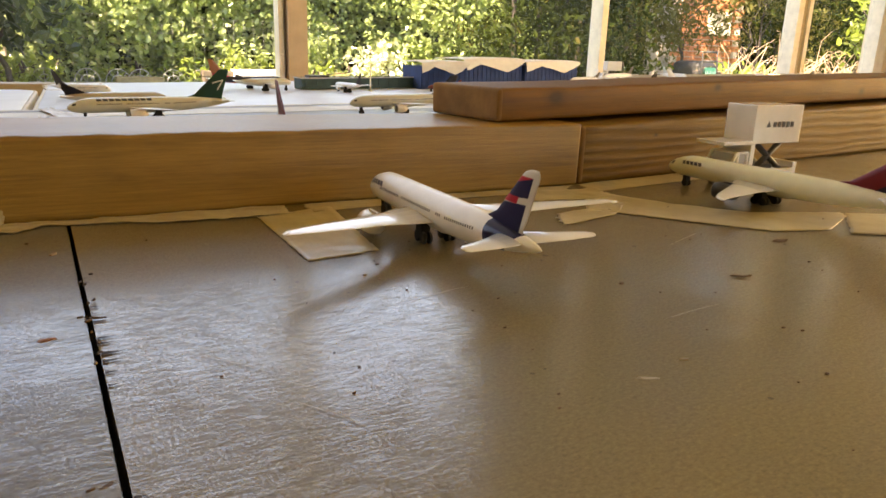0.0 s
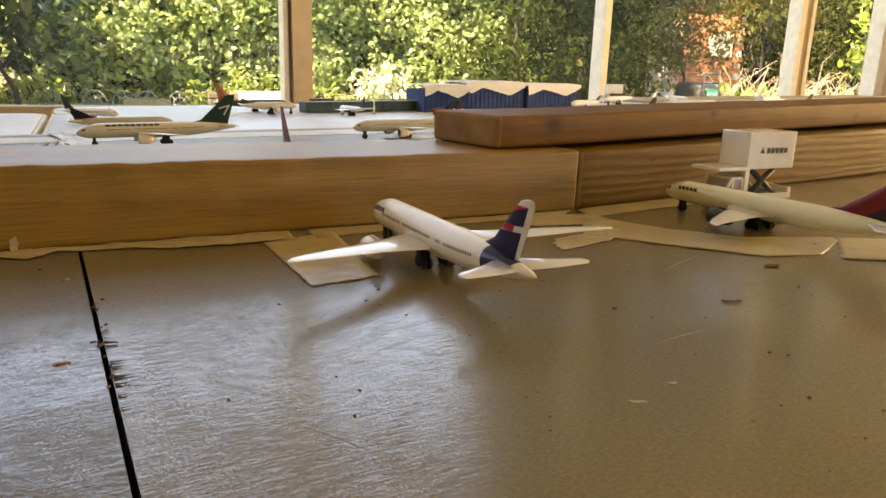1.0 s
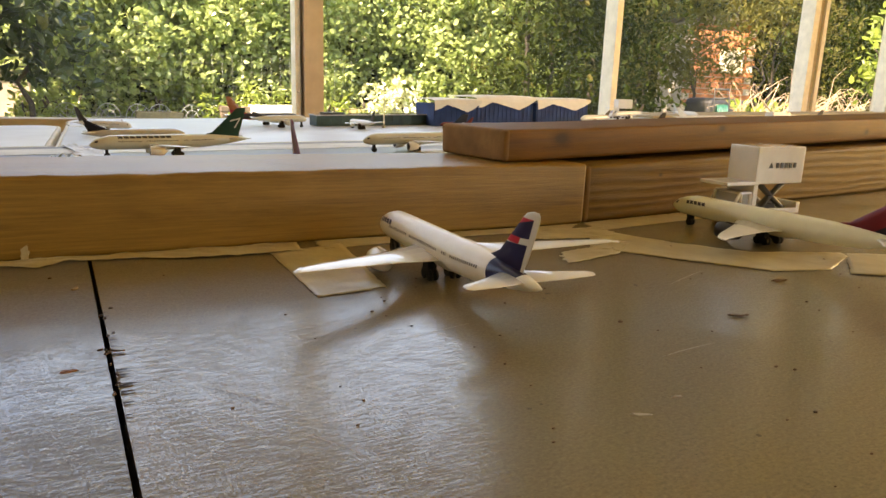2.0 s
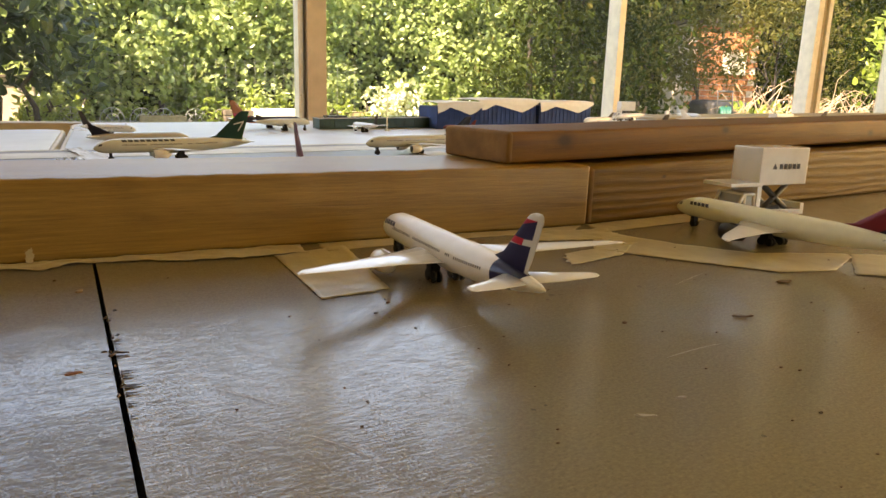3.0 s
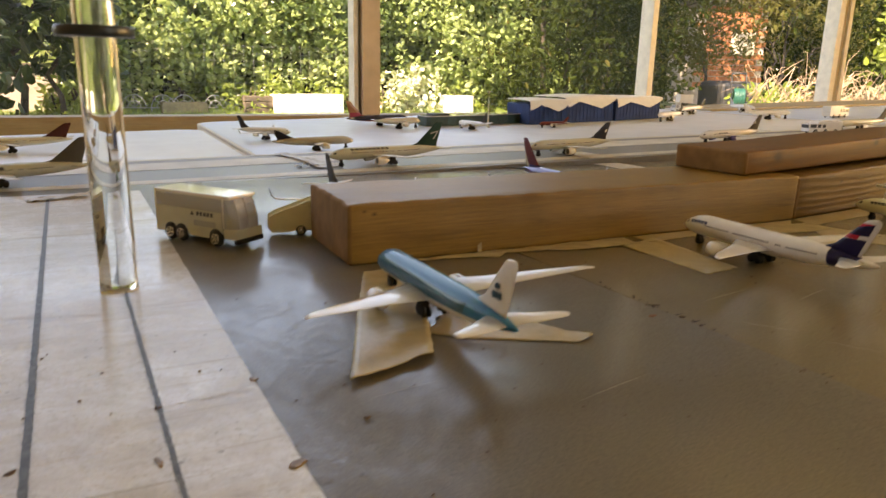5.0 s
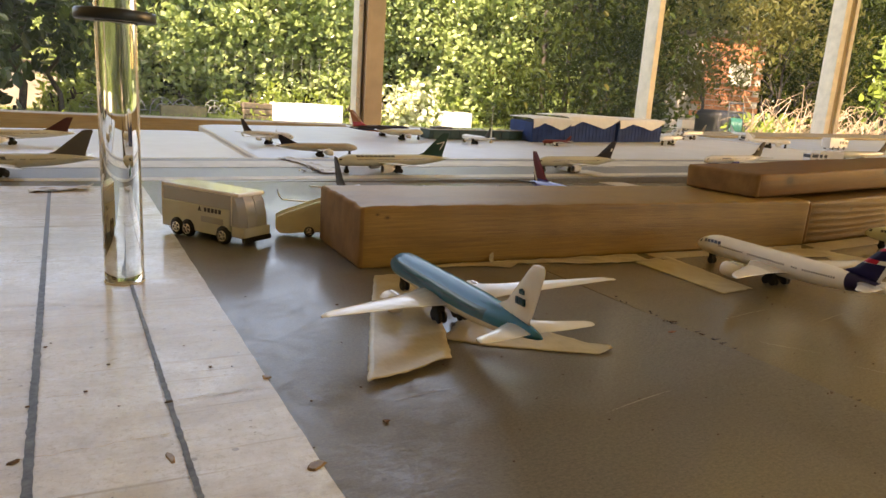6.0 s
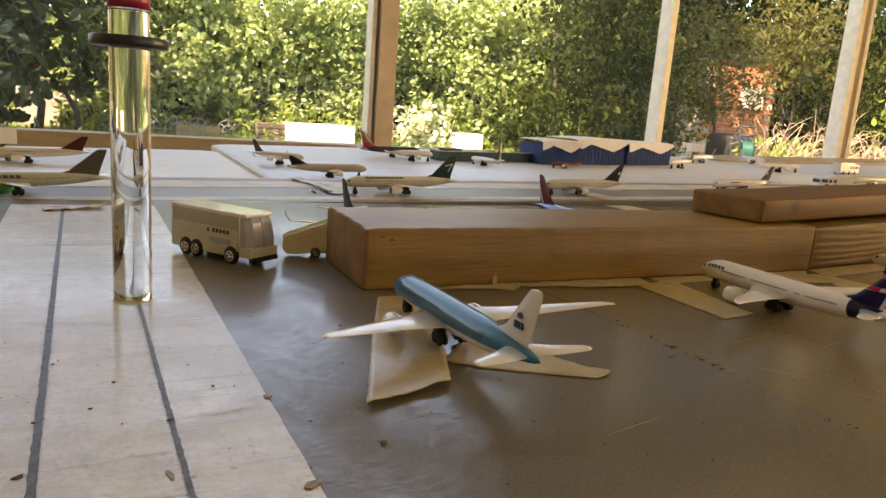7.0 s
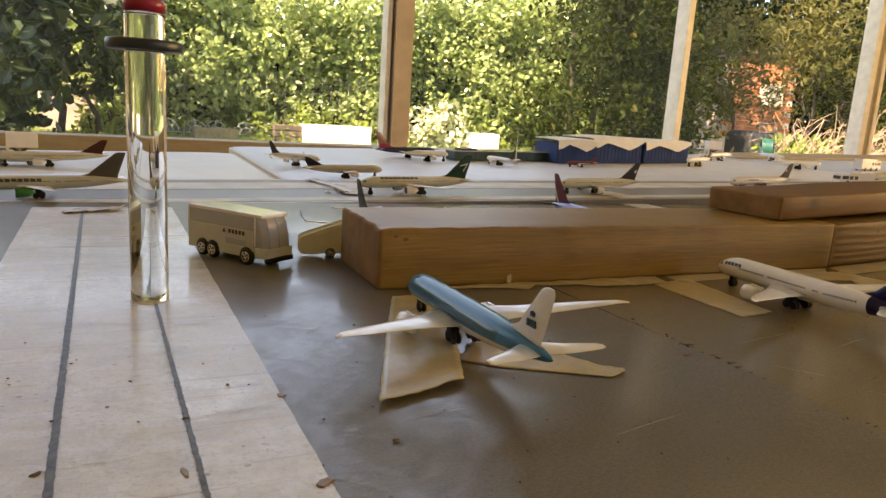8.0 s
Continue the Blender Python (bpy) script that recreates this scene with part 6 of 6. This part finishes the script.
# white trough, stones and pots along the lawn
TROUGH = plain("white_painted_trough", (0.8, 0.79, 0.75), 0.6, vary=0.06, scale=10)


def trough(label, x, y, w, h, d, material):
    root = thing("planter", label, "planter", Matrix.Translation((x, y, G)), "garden planters")
    bm = bmesh.new()
    for lo, hi in (((0, 0, 0), (w, 0.03, h)), ((0, d - 0.03, 0), (w, d, h)), ((0, 0.03, 0), (0.03, d - 0.03, h)), ((w - 0.03, 0.03, 0), (w, d - 0.03, h))):
        box(bm, lo, hi, bevel=0.004)
    part("trough_wall", bm, material, root)
    bm = bmesh.new()
    box(bm, (0.03, 0.03, 0), (w - 0.03, d - 0.03, h * 0.85))
    part("soil", bm, BARK, root)


trough("long white planter in full sun on the lawn", 1.80, 8.15, 0.86, 0.235, 0.3, TROUGH)
trough("white planter in full sun near the dark tree", 4.02, 7.9, 0.35, 0.24, 0.3, TROUGH)
trough("yellow-beige stone planter on the lawn", 3.0, 8.6, 0.36, 0.2, 0.3, plain("sandstone", (0.42, 0.33, 0.18), 0.8, vary=0.2, scale=20))
trough("yellow-beige stone planter on the lawn", 0.55, 8.3, 0.5, 0.13, 0.3, plain("old_sandstone", (0.22, 0.18, 0.09), 0.8, vary=0.2, scale=20))
STONE = plain("grey_brown_stone", (0.11, 0.085, 0.06), 0.9, vary=0.3, scale=14, bump_by=0.5)
stones = thing("stone_stack", "low stack of grey-brown stones by the planter", "stones", Matrix.Translation((1.45, 8.2, G)))
rnd = random.Random(3)
for i in range(9):
    bm = bmesh.new()
    box(bm, (-0.075, -0.07, -0.035), (0.075, 0.07, 0.035), pose(0.085 + 0.12 * (i % 3), 0.1, 0.036 + 0.072 * (i // 3), 0, rnd.uniform(-3, 3), rnd.uniform(-8, 8)), 0.012)
    part("stone", bm, STONE, stones)

GALVANISED = plain("galvanised_wire", (0.2, 0.2, 0.19), 0.5, scale=40)
WIRE = plain("white_wire", (0.36, 0.36, 0.32), 0.4, scale=40)


def hoop_fence(x, y, w=0.42, h=0.2):
    root = thing("garden_hoop_fence", "white wire hoop edging in the flower border", "garden fence", Matrix.Translation((x, y, G + 0.06)), "wire hoop edging")
    for rr, nm in ((1.0, "outer_hoop"), (0.55, "inner_hoop")):
        bm = bmesh.new()
        tube(bm, [(w / 2 * rr * math.cos(a), 0, h * rr * math.sin(a)) for a in (math.pi * k / 14 for k in range(15))], 0.0045, 6)
        part(nm, bm, WIRE, root)
    for a in (45, 90, 135):
        bm = bmesh.new()
        tube(bm, [(0, 0, 0), (w / 2 * math.cos(radians(a)), 0, h * math.sin(radians(a)))], 0.0035, 6)
        part("spoke", bm, WIRE, root)
    bm = bmesh.new()
    tube(bm, [(-w / 2 - 0.05, 0, 0.0), (w / 2 + 0.05, 0, 0.0)], 0.005, 6)
    tube(bm, [(-w / 2, 0, -0.1), (-w / 2, 0, 0.03)], 0.006, 6)
    part("stake", bm, WIRE, root)


for hx in (0.27, 0.585, 0.82, 1.18, 1.48, -0.15):
    hoop_fence(hx, 8.6, 0.26, 0.15)

wire_fence = thing("wire_fence", "thin galvanised wire mesh fence before the hedge", "fence", Matrix.Translation((-0.6, 8.85, G)))
for k in range(9):
    bm = bmesh.new()
    tube(bm, [(0, 0, 0.08 + 0.09 * k), (3.9, 0, 0.08 + 0.09 * k)], 0.0012, 4)
    part("wire", bm, GALVANISED, wire_fence)
for k in range(33):
    bm = bmesh.new()
    tube(bm, [(0.12 * k + 0.03, 0.003, -0.02), (0.12 * k + 0.03, 0.003, 0.82)], 0.0012, 4)
    part("wire", bm, GALVANISED, wire_fence)

# brick house corner far to the right, with mortar courses
house = thing("brick_house", "sunlit red-brown brick house wall behind the trees", "house", Matrix.Translation((10.96, 10.63, G)) @ Matrix.Rotation(radians(-25), 4, "Z"))
bm = bmesh.new()
box(bm, (0, 0.012, 0), (1.42, 1.6, 2.0))
part("wall", bm, plain("pale_mortar", (0.5, 0.42, 0.34), 0.9, scale=20), house)
bm = bmesh.new()
box(bm, (-0.1, -0.1, 2.0), (1.52, 1.7, 2.08))
part("roof", bm, STONE, house)
brick_bm = bmesh.new()
box(brick_bm, (-0.155, 0, -0.05), (0.155, 0.024, 0.05))
brick_me = mesh_from("brick", brick_bm, BRICK)
for row in range(14):
    for k in range(4):
        b = new("brick", brick_me)
        b.parent = house
        b.matrix_basis = Matrix.Translation((0.17 + k * 0.32 + (0.16 if row % 2 else 0), 0.0, 0.4 + row * 0.115))
# pale block that paints the bright sun patch on the wall
bm = bmesh.new()
box(bm, (0.72, -0.05, 1.0), (1.2, 0.03, 1.45), bevel=0.01)
part("sun_patch", bm, plain("sun_patch_cream", (0.75, 0.66, 0.52), 0.6, scale=12), house, "pale block standing for the bright sun patch on the bricks")
shed = thing("garden_wall", "sunlit pale pinkish garden wall behind the shrub", "garden wall", Matrix.Translation((-1.08, 8.9, G)))
bm = bmesh.new()
box(bm, (0, 0, 0), (0.58, 0.14, 0.5), bevel=0.01)
part("wall_face", bm, plain("pink_wall_plaster", (0.62, 0.5, 0.42), 0.85, vary=0.15, scale=5), shed)
bm = bmesh.new()
box(bm, (-0.03, -0.03, 0.5), (0.61, 0.17, 0.54), bevel=0.01)
part("coping", bm, STONE, shed)

# hose reel
DARK_PLASTIC = plain("dark_grey_plastic", (0.03, 0.028, 0.026), 0.6, scale=10)
HOSE = plain("green_hose", (0.012, 0.085, 0.06), 0.4, scale=20)
reel = thing("hose_reel", "green garden hose on a grey wheeled reel", "hose reel", Matrix.Translation((6.38, 5.35, G)) @ Matrix.Rotation(radians(-40), 4, "Z") @ Matrix.Diagonal((0.5, 0.85, 0.9, 1)))
for k in range(7):
    bm = bmesh.new()
    x = -0.1 + 0.033 * k
    tube(bm, [(x, 0.115 * math.cos(a), 0.35 + 0.115 * math.sin(a)) for a in (2 * math.pi * j / 20 for j in range(21))], 0.017, 6)
    part("hose_loop", bm, HOSE, reel, "coiled green hose")
bm = bmesh.new()
for x in (-0.15, 0.16):
    tube(bm, [(x, -0.22, 0.0), (x, 0.0, 0.33), (x, 0.2, 0.0)], 0.014, 6)
    tube(bm, [(x, 0.0, 0.33), (x, 0.16, 0.62), (x, 0.18, 0.66)], 0.014, 6)
tube(bm, [(-0.15, 0.18, 0.66), (0.16, 0.18, 0.66)], 0.014, 6)
tube(bm, [(-0.15, 0.12, 0.55), (0.16, 0.12, 0.55)], 0.014, 6)
part("reel_frame", bm, DARK_PLASTIC, reel, "grey tubular frame")
bm = bmesh.new()
wheel_x(bm, (0.2, -0.2, 0.09), 0.09, 0.04, 16)
part("wheel", bm, TYRE, reel)
bin_bm = bmesh.new()
box(bin_bm, (-0.38, -0.3, 0), (0.38, 0.3, 0.5), bevel=0.13, seg=4)
solid("garden_bin", bin_bm, DARK_PLASTIC, "dark grey garden bin beside the hose", "bin", place=Matrix.Translation((8.9, 7.8, G)))

# heap of dry twigs
heap = thing("twig_heap", "heap of dry pale twigs in the sun", "twigs", Matrix.Translation((8.1, 5.7, G)))
rnd = random.Random(12)
for i in range(230):
    bm = bmesh.new()
    p = Vector((rnd.uniform(-0.9, 2.6), rnd.uniform(-0.5, 0.5), rnd.uniform(0.0, 0.36)))
    d = Vector((rnd.uniform(-1, 1), rnd.uniform(-0.5, 0.3), rnd.uniform(0.0, 0.7))).normalized()
    bow = Vector((rnd.uniform(-0.12, 0.12), rnd.uniform(-0.1, 0.1), rnd.uniform(-0.02, 0.14)))
    ln = rnd.uniform(0.25, 0.85)
    tube(bm, [p, p + d * ln * 0.35 + bow * 0.7, p + d * ln * 0.7 + bow, p + d * ln - Vector((0, 0, rnd.uniform(0, 0.15)))], [0.006, 0.005, 0.004, 0.002], 4)
    part("twig", bm, TWIG, heap)
# a palm frond hanging in the trees
PALM = leaf_material("palm_leaf", (0.03, 0.045, 0.012), (0.09, 0.1, 0.03), (0.2, 0.17, 0.06), 0.4, 0.4, (0.12, 0.14, 0.04))
palm = thing("palm", "palm with long drooping sunlit fronds", "palm tree", Matrix.Translation((13.8, 12.0, G)))
bm = bmesh.new()
tube(bm, [(0, 0, -0.05), (0.05, 0, 1.0), (0.02, 0.05, 2.0), (0, 0, 2.9)], [0.13, 0.11, 0.1, 0.09], 10)
part("trunk", bm, BARK, palm)
for k in range(9):
    a = 2 * math.pi * k / 9 + 0.3
    bm = bmesh.new()
    spine = [Vector((math.cos(a) * u * 1.6, math.sin(a) * u * 1.6, 2.9 + 0.9 * u - 1.9 * u * u)) for u in (j / 16 for j in range(17))]
    side = Vector((-math.sin(a), math.cos(a), 0))
    for j in range(1, 16):
        w = 0.42 * math.sin(math.pi * j / 17) + 0.06
        for s in (-1, 1):
            p0, p1 = spine[j], spine[j] + (spine[j + 1] - spine[j]) * 0.35
            q = spine[j] + side * s * w + (spine[j + 1] - spine[j]) * 1.1 - Vector((0, 0, w * 0.45))
            bm.faces.new([bm.verts.new(v) for v in (p0, q, p1)])
    tube(bm, spine[:17], [0.012 - 0.0006 * j for j in range(17)], 4)
    part("frond", bm, PALM, palm)

# near-black backing behind the hedge, standing for the shade between its leaves
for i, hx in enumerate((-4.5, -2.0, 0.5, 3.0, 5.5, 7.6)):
    shrub("hedge", "near-black backing leaves standing for shade inside the sunlit hedge", "hedge", hx, 10.8, 2.7, 0.8, G + 0.1, 1.6, 2600, 0.2, LEAF_SHADED, 120 + i, 1, "hedge sections", 0.7)
# tall trees added beyond the hedge's end, so the deck reflects no sky there
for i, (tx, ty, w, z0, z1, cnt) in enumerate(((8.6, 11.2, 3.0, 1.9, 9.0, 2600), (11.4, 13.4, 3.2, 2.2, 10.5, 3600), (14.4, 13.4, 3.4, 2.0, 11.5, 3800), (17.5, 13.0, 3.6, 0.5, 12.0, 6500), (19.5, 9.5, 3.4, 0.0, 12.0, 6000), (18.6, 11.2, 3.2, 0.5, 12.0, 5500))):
    shrub("tree", "tall tree added beyond the hedge to darken the deck's reflection", "tree", tx, ty, w, 1.6, z0, z1, cnt, 0.3, LEAF_SHADED, 140 + i, 2, "dark trees", 0.6, clump=0.6)
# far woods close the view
# woods' shade comes from the near-black leaf colour
woods = thing("far_woods", "distant woods behind the garden, their shade put into the colour", "trees")
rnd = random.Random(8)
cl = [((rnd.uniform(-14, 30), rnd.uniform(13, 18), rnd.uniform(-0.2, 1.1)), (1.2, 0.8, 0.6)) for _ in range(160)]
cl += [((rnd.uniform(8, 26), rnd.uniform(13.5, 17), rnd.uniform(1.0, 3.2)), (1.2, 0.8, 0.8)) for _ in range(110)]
leaves("crown", cl, 20000, 0.34, LEAF_SHADED, woods, 99, 0.6)
tagged(woods, kind="stuff")
